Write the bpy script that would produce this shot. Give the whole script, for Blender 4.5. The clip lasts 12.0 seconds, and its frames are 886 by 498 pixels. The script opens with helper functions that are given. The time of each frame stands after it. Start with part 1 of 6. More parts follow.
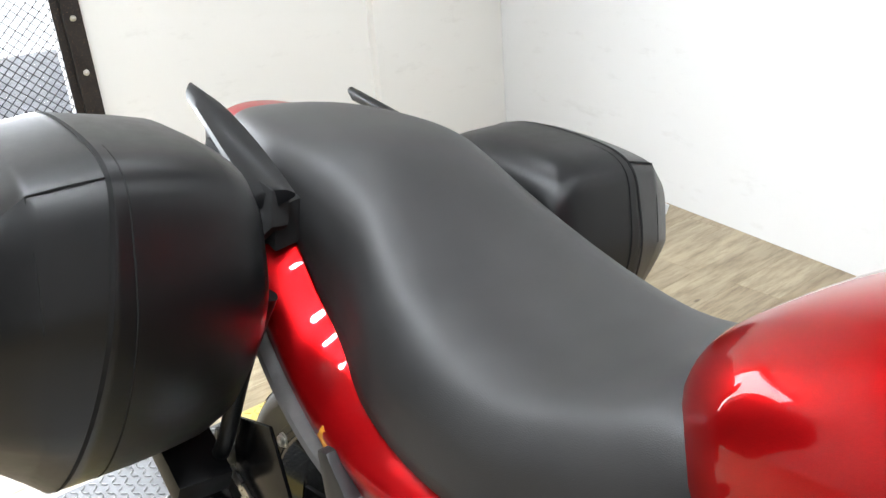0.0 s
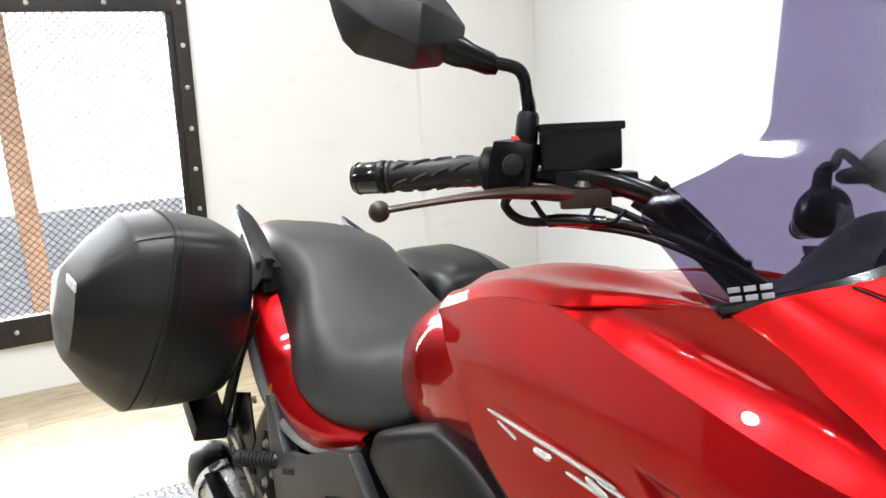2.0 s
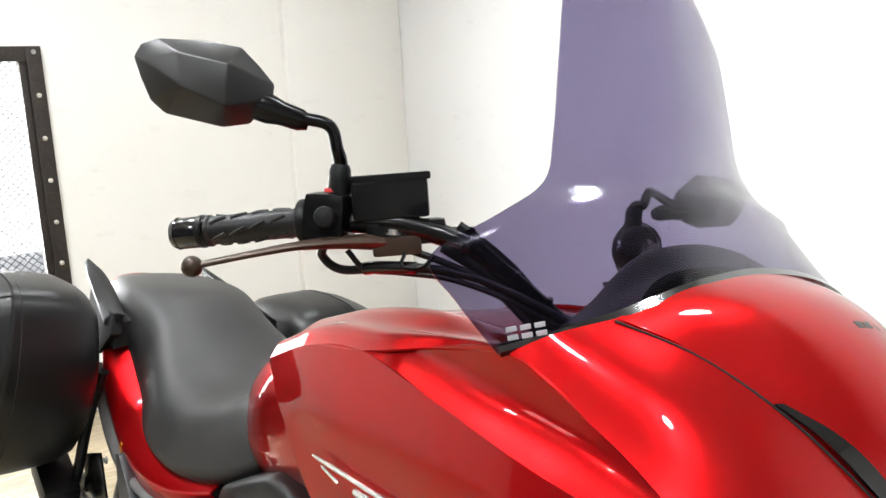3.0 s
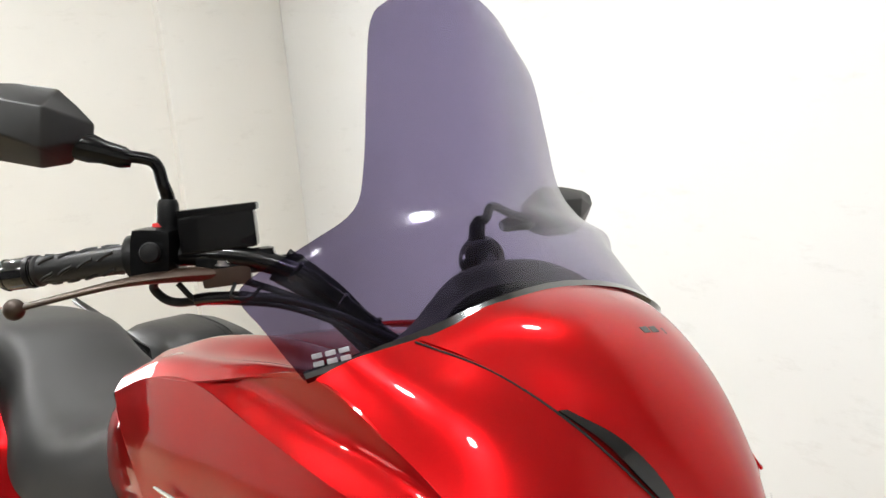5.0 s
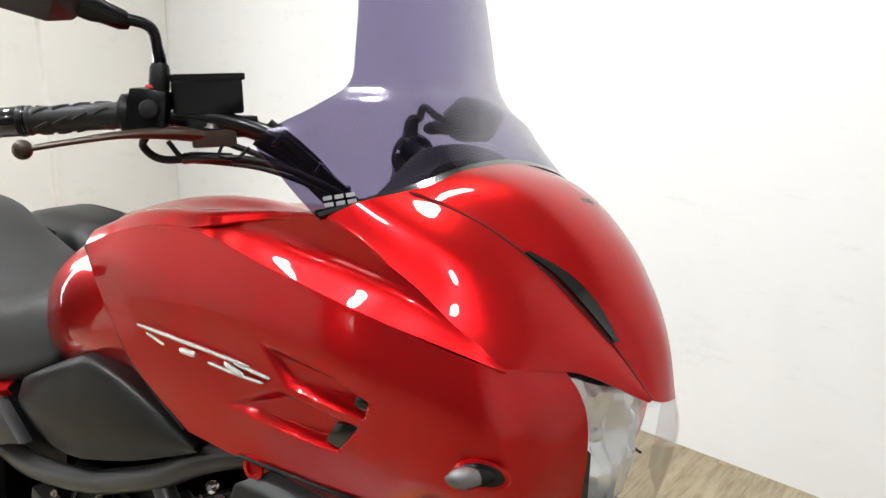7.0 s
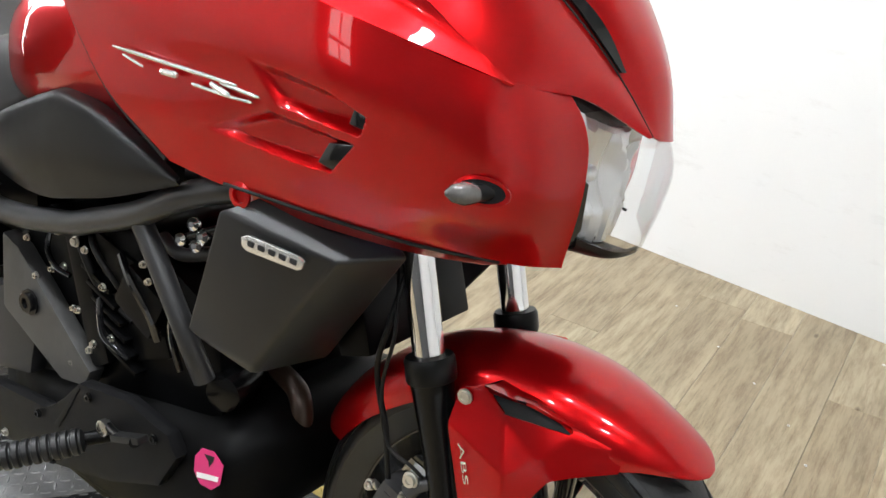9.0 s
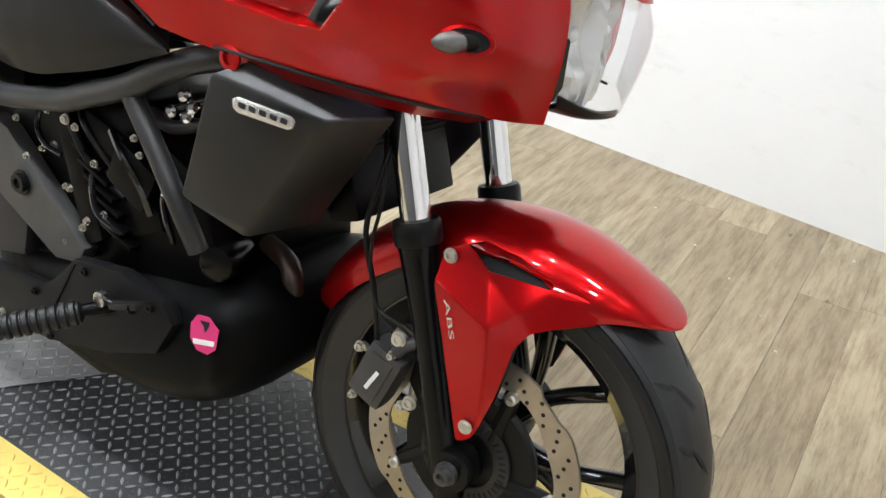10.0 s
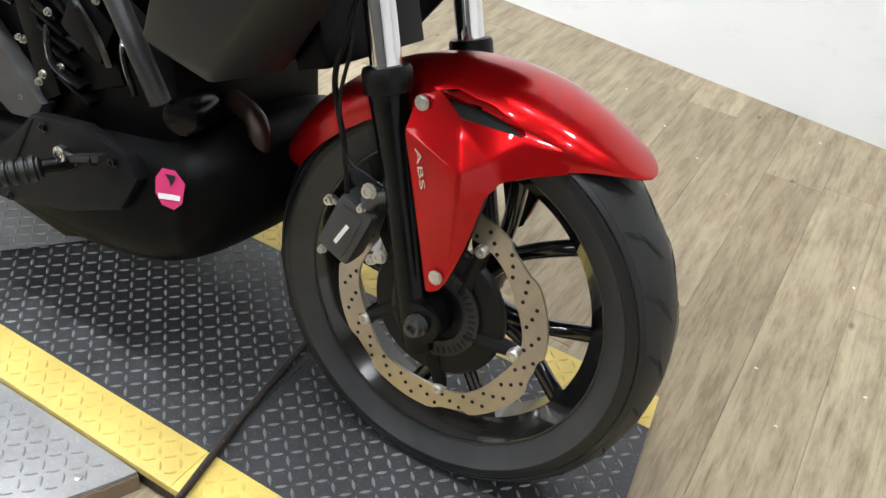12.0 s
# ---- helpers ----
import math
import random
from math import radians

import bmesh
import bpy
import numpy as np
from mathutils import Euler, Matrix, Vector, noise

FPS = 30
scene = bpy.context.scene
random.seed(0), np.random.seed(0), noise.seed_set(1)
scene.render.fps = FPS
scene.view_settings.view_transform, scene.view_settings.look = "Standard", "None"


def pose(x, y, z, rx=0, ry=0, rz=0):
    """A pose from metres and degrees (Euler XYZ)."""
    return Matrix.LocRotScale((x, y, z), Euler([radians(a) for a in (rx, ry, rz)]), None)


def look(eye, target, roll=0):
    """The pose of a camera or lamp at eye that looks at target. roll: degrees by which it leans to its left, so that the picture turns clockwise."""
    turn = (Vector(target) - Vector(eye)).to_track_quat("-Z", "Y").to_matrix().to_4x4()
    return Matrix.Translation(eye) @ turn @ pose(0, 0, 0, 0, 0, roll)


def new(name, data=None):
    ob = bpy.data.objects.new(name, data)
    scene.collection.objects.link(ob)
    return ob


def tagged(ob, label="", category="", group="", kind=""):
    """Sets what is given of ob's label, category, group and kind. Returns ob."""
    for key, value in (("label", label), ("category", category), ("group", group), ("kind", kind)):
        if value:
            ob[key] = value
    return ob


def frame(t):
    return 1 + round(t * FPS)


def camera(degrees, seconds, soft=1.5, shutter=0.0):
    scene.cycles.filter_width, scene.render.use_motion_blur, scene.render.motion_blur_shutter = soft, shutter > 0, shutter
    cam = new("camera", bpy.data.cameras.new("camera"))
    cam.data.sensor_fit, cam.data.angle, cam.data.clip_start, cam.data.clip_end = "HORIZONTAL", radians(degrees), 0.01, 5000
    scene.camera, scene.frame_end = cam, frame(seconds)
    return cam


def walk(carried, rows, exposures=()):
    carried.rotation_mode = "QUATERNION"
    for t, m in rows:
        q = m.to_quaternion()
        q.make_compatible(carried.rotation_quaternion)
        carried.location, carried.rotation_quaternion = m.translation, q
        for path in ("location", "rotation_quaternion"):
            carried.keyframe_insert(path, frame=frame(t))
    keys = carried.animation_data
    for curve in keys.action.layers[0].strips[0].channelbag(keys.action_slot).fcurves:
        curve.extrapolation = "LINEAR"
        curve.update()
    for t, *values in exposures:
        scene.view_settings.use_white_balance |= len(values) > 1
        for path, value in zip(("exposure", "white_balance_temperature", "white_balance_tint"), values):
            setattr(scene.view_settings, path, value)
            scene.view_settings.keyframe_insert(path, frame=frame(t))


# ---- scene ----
cam = camera(55.0, 12.0)
PATH = [
    (0, (0.1180, -0.4520, 1.2480), (-1.3400, 0.6520, 0.4410), -4.70),
    (0.5, (0.3343, -0.5942, 1.3050), (-1.1559, 0.5356, 0.5980), -5.00),
    (1, (0.5778, -0.6399, 1.3090), (-1.0522, 0.3724, 0.7440), -4.30),
    (1.5, (0.8706, -0.6151, 1.3010), (-0.8256, 0.2843, 0.7400), -2.10),
    (2, (0.9816, -0.6123, 1.3200), (-0.7032, 0.3787, 0.8940), -2.40),
    (2.5, (1.0283, -0.5886, 1.3330), (-0.5971, 0.5228, 0.9880), -2.30),
    (3, (1.0565, -0.5611, 1.3310), (-0.4966, 0.6512, 0.9850), -3.30),
    (3.2, (1.0684, -0.5537, 1.3260), (-0.4678, 0.6796, 0.9790), -3.40),
    (4.8, (1.1404, -0.5178, 1.3500), (-0.2943, 0.8268, 0.9840), -5.00),
    (5, (1.1479, -0.5097, 1.3510), (-0.2706, 0.8566, 1.0020), -5.30),
    (5.5, (1.1719, -0.5077, 1.3580), (-0.2302, 0.8787, 1.0230), -5.80),
    (6, (1.1647, -0.5987, 1.3550), (-0.1572, 0.8676, 1.0320), -3.10),
    (6.5, (1.1427, -0.6961, 1.3420), (-0.0390, 0.8749, 0.9710), -2.10),
    (7, (1.1484, -0.7317, 1.3100), (0.0226, 0.8436, 0.8080), 0.40),
    (7.2, (1.1450, -0.7229, 1.2940), (0.0284, 0.8530, 0.7740), 0.70),
    (8.8, (1.1172, -0.7532, 1.2100), (0.1462, 0.7818, 0.3740), 3.70),
    (9, (1.1214, -0.7576, 1.1960), (0.1630, 0.7641, 0.3200), 4.00),
    (9.5, (1.1407, -0.7884, 1.1710), (0.2237, 0.7184, 0.2260), 4.10),
    (10, (1.1590, -0.8173, 1.1430), (0.2874, 0.6667, 0.1230), 4.60),
    (10.5, (1.1706, -0.8335, 1.1180), (0.3457, 0.6228, 0.0220), 5.60),
    (11, (1.1740, -0.8373, 1.0910), (0.4127, 0.5886, -0.0870), 6.20),
    (11.5, (1.1816, -0.8405, 1.0680), (0.4728, 0.5571, -0.1750), 7.20),
    (12, (1.1738, -0.8409, 1.0820), (0.4484, 0.5829, -0.1200), 6.80),
]
walk(cam, [(t, look(eye, target, roll)) for t, eye, target, roll in PATH], exposures=[(0, 0.12, 6200, 10), (1.0, 0.15, 6200, 10), (2.0, 0.15, 6350, 10), (3.0, 0.12, 6500, 10), (5.0, -0.05, 6700, 10), (7.2, 0.0, 6500, 10), (9.0, 0.15, 6350, 10), (12.0, 0.17, 6250, 10)])

# ---- world and light ----
BIKE_LEAN = -9.0          # degrees: the machine rests on its side stand, away from the open side
FLOOR_Z = -0.05


def make_world():
    w = bpy.data.worlds.new("world")
    w.use_nodes = True
    nt = w.node_tree
    sky = nt.nodes.new("ShaderNodeTexSky")
    sky.sky_type = "NISHITA"
    sky.sun_disc = False
    sky.sun_elevation = radians(40)
    sky.sun_rotation = radians(250)
    nt.links.new(sky.outputs[0], nt.nodes["Background"].inputs[0])
    nt.nodes["Background"].inputs[1].default_value = 0.12
    scene.world = w


make_world()


def area_lamp(name, place, target, sx, sy, watts, colour):
    data = bpy.data.lights.new(name, "AREA")
    data.shape, data.size, data.size_y = "RECTANGLE", sx, sy
    data.energy, data.color = watts, colour
    ob = new(name, data)
    ob.matrix_world = look(place, target)
    return ob


def bulb_lamp(name, place, radius, watts, colour):
    data = bpy.data.lights.new(name, "POINT")
    data.shadow_soft_size, data.energy, data.color = radius, watts, colour
    ob = new(name, data)
    ob.location = place
    return ob


# ---- materials ----
def shader(name, colour, rough=0.5, metal=0.0, coat=0.0, spec=0.5):
    m = bpy.data.materials.new(name)
    m.use_nodes = True
    b = m.node_tree.nodes["Principled BSDF"]
    b.inputs["Base Color"].default_value = (*colour, 1)
    b.inputs["Roughness"].default_value = rough
    b.inputs["Metallic"].default_value = metal
    b.inputs["Coat Weight"].default_value = coat
    b.inputs["Coat Roughness"].default_value = 0.04
    b.inputs["Specular IOR Level"].default_value = spec
    return m, m.node_tree, b


def coords(nt, scale=(1, 1, 1)):
    tc = nt.nodes.new("ShaderNodeTexCoord")
    mp = nt.nodes.new("ShaderNodeMapping")
    mp.inputs["Scale"].default_value = scale
    nt.links.new(tc.outputs["Object"], mp.inputs[0])
    return mp.outputs[0]


def noise_tex(nt, vec, scale, detail=4.0, rough=0.55):
    n = nt.nodes.new("ShaderNodeTexNoise")
    n.inputs["Scale"].default_value = scale
    n.inputs["Detail"].default_value = detail
    n.inputs["Roughness"].default_value = rough
    nt.links.new(vec, n.inputs["Vector"])
    return n.outputs["Fac"]


def ramp(nt, fac, stops):
    r = nt.nodes.new("ShaderNodeValToRGB")
    while len(r.color_ramp.elements) < len(stops):
        r.color_ramp.elements.new(0.5)
    for e, (p, c) in zip(r.color_ramp.elements, stops):
        e.position = p
        e.color = (*c, 1) if len(c) == 3 else c
    nt.links.new(fac, r.inputs[0])
    return r.outputs[0]


def mix(nt, kind, fac, a, b):
    n = nt.nodes.new("ShaderNodeMix")
    n.data_type, n.blend_type = "RGBA", kind
    for sock, v in ((n.inputs[0], fac), (n.inputs[6], a), (n.inputs[7], b)):
        if isinstance(v, (int, float)):
            sock.default_value = v
        elif isinstance(v, tuple):
            sock.default_value = (*v, 1) if len(v) == 3 else v
        else:
            nt.links.new(v, sock)
    return n.outputs[2]


def bump(nt, b, height, strength, distance):
    n = nt.nodes.new("ShaderNodeBump")
    n.inputs["Strength"].default_value = strength
    n.inputs["Distance"].default_value = distance
    nt.links.new(height, n.inputs["Height"])
    nt.links.new(n.outputs[0], b.inputs["Normal"])


def plain(name, colour, rough, metal=0.0, coat=0.0, vary=0.25, grain=60.0, relief=0.0, relief_scale=400.0, spec=0.5):
    """A material with two scales of variation in colour and gloss, and a fine relief where asked."""
    m, nt, b = shader(name, colour, rough, metal, coat, spec)
    v = coords(nt)
    big = noise_tex(nt, v, grain * 0.12)
    fine = noise_tex(nt, v, grain)
    lo = tuple(c * (1 - vary) for c in colour)
    hi = tuple(min(1, c * (1 + vary)) for c in colour)
    base = ramp(nt, big, [(0.3, lo), (0.7, hi)])
    spec_c = ramp(nt, fine, [(0.35, (1 - vary * 0.5,) * 3), (0.65, (1, 1, 1))])
    nt.links.new(mix(nt, "MULTIPLY", 1.0, base, spec_c), b.inputs["Base Color"])
    r = nt.nodes.new("ShaderNodeMapRange")
    r.inputs["To Min"].default_value = max(0.02, rough * 0.85)
    r.inputs["To Max"].default_value = min(1, rough * 1.15)
    nt.links.new(fine, r.inputs["Value"])
    nt.links.new(r.outputs[0], b.inputs["Roughness"])
    if relief:
        bump(nt, b, noise_tex(nt, v, relief_scale, 2.0), relief, 0.001)
    return m


def red_paint():
    m, nt, b = shader("candy_red_paint", (0.40, 0.002, 0.003), 0.30, 0.75, 0.85, 0.2)
    v = coords(nt)
    fl = noise_tex(nt, v, 2500.0, 1.0)
    big = noise_tex(nt, v, 3.0)
    base = ramp(nt, fl, [(0.3, (0.36, 0.0035, 0.005)), (0.7, (0.54, 0.007, 0.009))])
    nt.links.new(mix(nt, "MULTIPLY", 0.25, base, ramp(nt, big, [(0.3, (0.8, 0.8, 0.8)), (0.7, (1, 1, 1))])), b.inputs["Base Color"])
    b.inputs["Coat Roughness"].default_value = 0.015
    b.inputs["Coat IOR"].default_value = 1.40
    b.inputs["Specular Tint"].default_value = (0.55, 0.02, 0.025, 1)
    dust = noise_tex(nt, v, 18.0, 6.0)
    r = nt.nodes.new("ShaderNodeMapRange")
    r.inputs["To Min"].default_value, r.inputs["To Max"].default_value = 0.26, 0.33
    nt.links.new(dust, r.inputs["Value"])
    nt.links.new(r.outputs[0], b.inputs["Roughness"])
    # faint waviness of the moulded panels
    bump(nt, b, noise_tex(nt, v, 9.0, 2.0), 0.05, 0.004)
    return m


def tinted_acrylic():
    m = bpy.data.materials.new("tinted_acrylic")
    m.use_nodes = True
    nt = m.node_tree
    nt.nodes.remove(nt.nodes["Principled BSDF"])
    tr = nt.nodes.new("ShaderNodeBsdfTransparent")
    tr.inputs[0].default_value = (0.465, 0.435, 0.56, 1)
    gl = nt.nodes.new("ShaderNodeBsdfGlossy")
    gl.inputs["Roughness"].default_value = 0.12
    lw = nt.nodes.new("ShaderNodeLayerWeight")
    lw.inputs[0].default_value = 0.5
    pw = nt.nodes.new("ShaderNodeMath")
    pw.operation = "POWER"
    pw.inputs[1].default_value = 3.0
    nt.links.new(lw.outputs["Facing"], pw.inputs[0])
    mr = nt.nodes.new("ShaderNodeMapRange")
    mr.inputs["To Min"].default_value, mr.inputs["To Max"].default_value = 0.006, 0.85
    nt.links.new(pw.outputs[0], mr.inputs["Value"])
    mx = nt.nodes.new("ShaderNodeMixShader")
    nt.links.new(mr.outputs[0], mx.inputs[0])
    nt.links.new(tr.outputs[0], mx.inputs[1])
    nt.links.new(gl.outputs[0], mx.inputs[2])
    nt.links.new(mx.outputs[0], nt.nodes["Material Output"].inputs[0])
    return m


def clear_lens():
    m = bpy.data.materials.new("clear_lens")
    m.use_nodes = True
    nt = m.node_tree
    nt.nodes.remove(nt.nodes["Principled BSDF"])
    tr = nt.nodes.new("ShaderNodeBsdfTransparent")
    tr.inputs[0].default_value = (0.95, 0.955, 0.96, 1)
    gl = nt.nodes.new("ShaderNodeBsdfGlossy")
    gl.inputs["Roughness"].default_value = 0.0
    lw = nt.nodes.new("ShaderNodeLayerWeight")
    lw.inputs[0].default_value = 0.5
    pw = nt.nodes.new("ShaderNodeMath")
    pw.operation = "POWER"
    pw.inputs[1].default_value = 4.0
    nt.links.new(lw.outputs["Facing"], pw.inputs[0])
    mr = nt.nodes.new("ShaderNodeMapRange")
    mr.inputs["To Min"].default_value, mr.inputs["To Max"].default_value = 0.03, 0.6
    nt.links.new(pw.outputs[0], mr.inputs["Value"])
    mx = nt.nodes.new("ShaderNodeMixShader")
    nt.links.new(mr.outputs[0], mx.inputs[0])
    nt.links.new(tr.outputs[0], mx.inputs[1])
    nt.links.new(gl.outputs[0], mx.inputs[2])
    nt.links.new(mx.outputs[0], nt.nodes["Material Output"].inputs[0])
    return m


def wood_planks():
    m, nt, b = shader("weathered_oak_vinyl", (0.35, 0.26, 0.15), 0.34)
    tc = nt.nodes.new("ShaderNodeTexCoord")
    oi = nt.nodes.new("ShaderNodeObjectInfo")
    add = nt.nodes.new("ShaderNodeVectorMath")
    add.operation = "ADD"
    sc = nt.nodes.new("ShaderNodeVectorMath")
    sc.operation = "SCALE"
    sc.inputs[0].default_value = (37.0, 53.0, 0.0)
    nt.links.new(oi.outputs["Random"], sc.inputs["Scale"])
    nt.links.new(tc.outputs["Object"], add.inputs[0])
    nt.links.new(sc.outputs[0], add.inputs[1])

    def mapped(s):
        mp = nt.nodes.new("ShaderNodeMapping")
        mp.inputs["Scale"].default_value = s
        nt.links.new(add.outputs[0], mp.inputs[0])
        return mp.outputs[0]
    grain = noise_tex(nt, mapped((4.0, 75.0, 1.0)), 1.6, 10.0, 0.75)
    cloud = noise_tex(nt, mapped((3.2, 20.0, 1.0)), 1.5, 10.0, 0.74)
    wash = noise_tex(nt, mapped((1.2, 4.0, 1.0)), 1.5, 4.0, 0.6)
    tone = ramp(nt, oi.outputs["Random"], [(0.0, (0.37, 0.296, 0.192)), (0.5, (0.43, 0.354, 0.236)), (1.0, (0.49, 0.414, 0.285))])
    g = ramp(nt, grain, [(0.30, (0.50, 0.44, 0.36)), (0.48, (0.92, 0.91, 0.88)), (0.75, (1.0, 1.0, 1.0))])
    c = mix(nt, "MULTIPLY", 1.0, ramp(nt, cloud, [(0.36, (0.57, 0.53, 0.48)), (0.56, (1, 1, 1))]), ramp(nt, wash, [(0.35, (0.80, 0.79, 0.78)), (0.6, (1, 1, 1))]))
    base = mix(nt, "MULTIPLY", 1.0, mix(nt, "MULTIPLY", 0.85, tone, g), c)
    vo = nt.nodes.new("ShaderNodeTexVoronoi")
    vo.inputs["Scale"].default_value = 5.0
    nt.links.new(mapped((1.0, 2.2, 1.0)), vo.inputs["Vector"])
    knot = ramp(nt, vo.outputs["Distance"], [(0.03, (0.22, 0.17, 0.12)), (0.10, (1, 1, 1))])
    nt.links.new(mix(nt, "MULTIPLY", 0.8, base, knot), b.inputs["Base Color"])
    bump(nt, b, grain, 0.25, 0.002)
    return m


def wall_paint(name, colour):
    m, nt, b = shader(name, colour, 0.6)
    v = coords(nt)
    big = noise_tex(nt, v, 0.9, 5.0)
    scuff = noise_tex(nt, coords(nt, (1.0, 1.0, 3.0)), 5.0, 8.0, 0.7)
    base = ramp(nt, big, [(0.3, tuple(c * 0.95 for c in colour)), (0.7, colour)])
    sc = ramp(nt, scuff, [(0.28, (0.86, 0.85, 0.84)), (0.42, (1, 1, 1))])
    nt.links.new(mix(nt, "MULTIPLY", 0.6, base, sc), b.inputs["Base Color"])
    bump(nt, b, noise_tex(nt, v, 120.0, 3.0), 0.12, 0.002)
    return m


def diamond_paint(name, colour, wear, rough, metal=0.0, dirt=0.6):
    m, nt, b = shader(name, colour, rough, metal)
    v = coords(nt)
    dirty = noise_tex(nt, v, 9.0, 7.0, 0.7)
    fine = noise_tex(nt, v, 220.0, 3.0)
    base = ramp(nt, dirty, [(0.32, tuple(c * dirt for c in colour)), (0.6, colour)])
    w = ramp(nt, fine, [(0.60, (0, 0, 0)), (0.74, (1, 1, 1))])
    nt.links.new(mix(nt, "MIX", w, base, wear), b.inputs["Base Color"])
    bump(nt, b, fine, 0.2, 0.001)
    return m


def leather(name, colour, rough):
    m, nt, b = shader(name, colour, rough, 0.0, 0.0, 0.45)
    v = coords(nt)
    vo = nt.nodes.new("ShaderNodeTexVoronoi")
    vo.inputs["Scale"].default_value = 900.0
    nt.links.new(v, vo.inputs["Vector"])
    big = noise_tex(nt, v, 7.0, 5.0)
    nt.links.new(ramp(nt, big, [(0.3, tuple(c * 0.75 for c in colour)), (0.7, tuple(c * 1.25 for c in colour))]), b.inputs["Base Color"])
    bump(nt, b, vo.outputs["Distance"], 0.25, 0.0006)
    return m


def glow(name, colour, strength):
    m = bpy.data.materials.new(name)
    m.use_nodes = True
    b = m.node_tree.nodes["Principled BSDF"]
    b.inputs["Base Color"].default_value = (0.8, 0.8, 0.8, 1)
    b.inputs["Emission Color"].default_value = (*colour, 1)
    b.inputs["Emission Strength"].default_value = strength
    return m


RED = red_paint()
ACRYLIC = tinted_acrylic()
LENS = clear_lens()
WOOD = wood_planks()
WALL = wall_paint("white_wall_paint", (0.79, 0.79, 0.785))
WALL_WARM = wall_paint("cream_wall_paint", (0.82, 0.805, 0.765))
SEAT_SKIN = leather("black_seat_vinyl", (0.024, 0.0235, 0.0235), 0.46)
CASE_SKIN = plain("black_case_plastic", (0.0042, 0.0042, 0.0046), 0.38, relief=0.12, relief_scale=900.0, spec=0.42)
BLACK_MATT = plain("matt_black_plastic", (0.0050, 0.0050, 0.0053), 0.40, relief=0.08, relief_scale=500.0, spec=0.22)
BLACK_SATIN = plain("satin_black_paint", (0.003, 0.003, 0.0032), 0.24, coat=0.1, spec=0.2)
BLACK_GLOSS = plain("gloss_black_trim", (0.004, 0.004, 0.0045), 0.14, coat=0.7, spec=0.5)
BLACK_METAL = plain("black_engine_paint", (0.0022, 0.0022, 0.0024), 0.34, vary=0.4, spec=0.09)
GREY_CAST = plain("grey_cast_alloy", (0.08, 0.079, 0.078), 0.45, metal=0.6, relief=0.3)
DARK_CAST = plain("dark_cast_alloy", (0.026, 0.026, 0.027), 0.42, metal=0.4, relief=0.3)
CHROME = plain("chrome", (0.85, 0.85, 0.86), 0.07, metal=1.0, vary=0.04)
STEEL = plain("brushed_steel", (0.55, 0.54, 0.52), 0.28, metal=1.0, vary=0.12)
BOLT = plain("zinc_bolt", (0.62, 0.61, 0.58), 0.32, metal=1.0, vary=0.15)
ROTOR = plain("worn_rotor_steel", (0.43, 0.385, 0.325), 0.30, metal=0.85, vary=0.15, grain=90.0)
BRONZE = plain("bronze_anodised", (0.038, 0.022, 0.014), 0.36, metal=0.4)
RUBBER = plain("tyre_rubber", (0.0075, 0.0080, 0.0090), 0.38, vary=0.3, grain=40.0, relief=0.3, relief_scale=300.0, spec=0.45)
GRIP_RUBBER = plain("grip_rubber", (0.008, 0.008, 0.0083), 0.45, vary=0.3, spec=0.35)
SILVER = plain("silver_badge", (0.72, 0.71, 0.68), 0.25, metal=0.8, vary=0.08)
WHITE_MARK = plain("white_decal", (0.75, 0.75, 0.74), 0.4, vary=0.08)
PINK = plain("pink_sticker", (0.58, 0.022, 0.15), 0.5, vary=0.1)
RED_PLASTIC = plain("red_switch_plastic", (0.6, 0.03, 0.03), 0.4)
AMBER = plain("amber_plastic", (0.75, 0.28, 0.02), 0.25)
SMOKE = plain("smoked_lens", (0.06, 0.055, 0.05), 0.10, coat=0.6)
MIRROR_GLASS = plain("mirror_glass", (0.9, 0.9, 0.9), 0.02, metal=1.0, vary=0.01)
PLATE_BLACK = diamond_paint("black_tread_plate", (0.046, 0.047, 0.050), (0.20, 0.20, 0.20), 0.36, 0.25, 0.5)
PLATE_YELLOW = diamond_paint("yellow_edge_paint", (0.68, 0.515, 0.135), (0.45, 0.36, 0.16), 0.40, 0.0, 0.8)
PLATE_ALU = diamond_paint("bare_tread_plate", (0.36, 0.36, 0.36), (0.46, 0.46, 0.46), 0.42, 0.55, 0.75)
PLATE_WORN = diamond_paint("worn_tread_tips", (0.30, 0.30, 0.30), (0.52, 0.52, 0.52), 0.30, 0.55)
CALIPER_GREY = plain("caliper_grey", (0.065, 0.065, 0.066), 0.38, metal=0.4, relief=0.3)
TRIM_GREY = plain("silver_grey_trim", (0.17, 0.165, 0.16), 0.38, metal=0.3, relief=0.1)
SIGNAL_LENS = plain("signal_lens", (0.085, 0.083, 0.08), 0.08, coat=0.6, vary=0.4, grain=200.0)
FRAME_GREY = plain("dark_frame_paint", (0.020, 0.020, 0.021), 0.38, spec=0.5)
MIRROR_SHELL = plain("mirror_plastic", (0.010, 0.0098, 0.0095), 0.40, spec=0.45)
TREAD_RUBBER = plain("scuffed_tread_rubber", (0.0135, 0.0135, 0.0142), 0.50, vary=0.4, grain=70.0, relief=0.5, relief_scale=260.0, spec=0.4)
RUST = diamond_paint("worn_black_steel", (0.035, 0.03, 0.027), (0.20, 0.12, 0.07), 0.5, 0.5)
# for the unseen south wall: dark so that paint and blacks reflect little
DARK_WALL = wall_paint("unseen_dark_wall", (0.09, 0.09, 0.092))
GREY_CEIL = wall_paint("grey_ceiling_paint", (0.40, 0.40, 0.40))
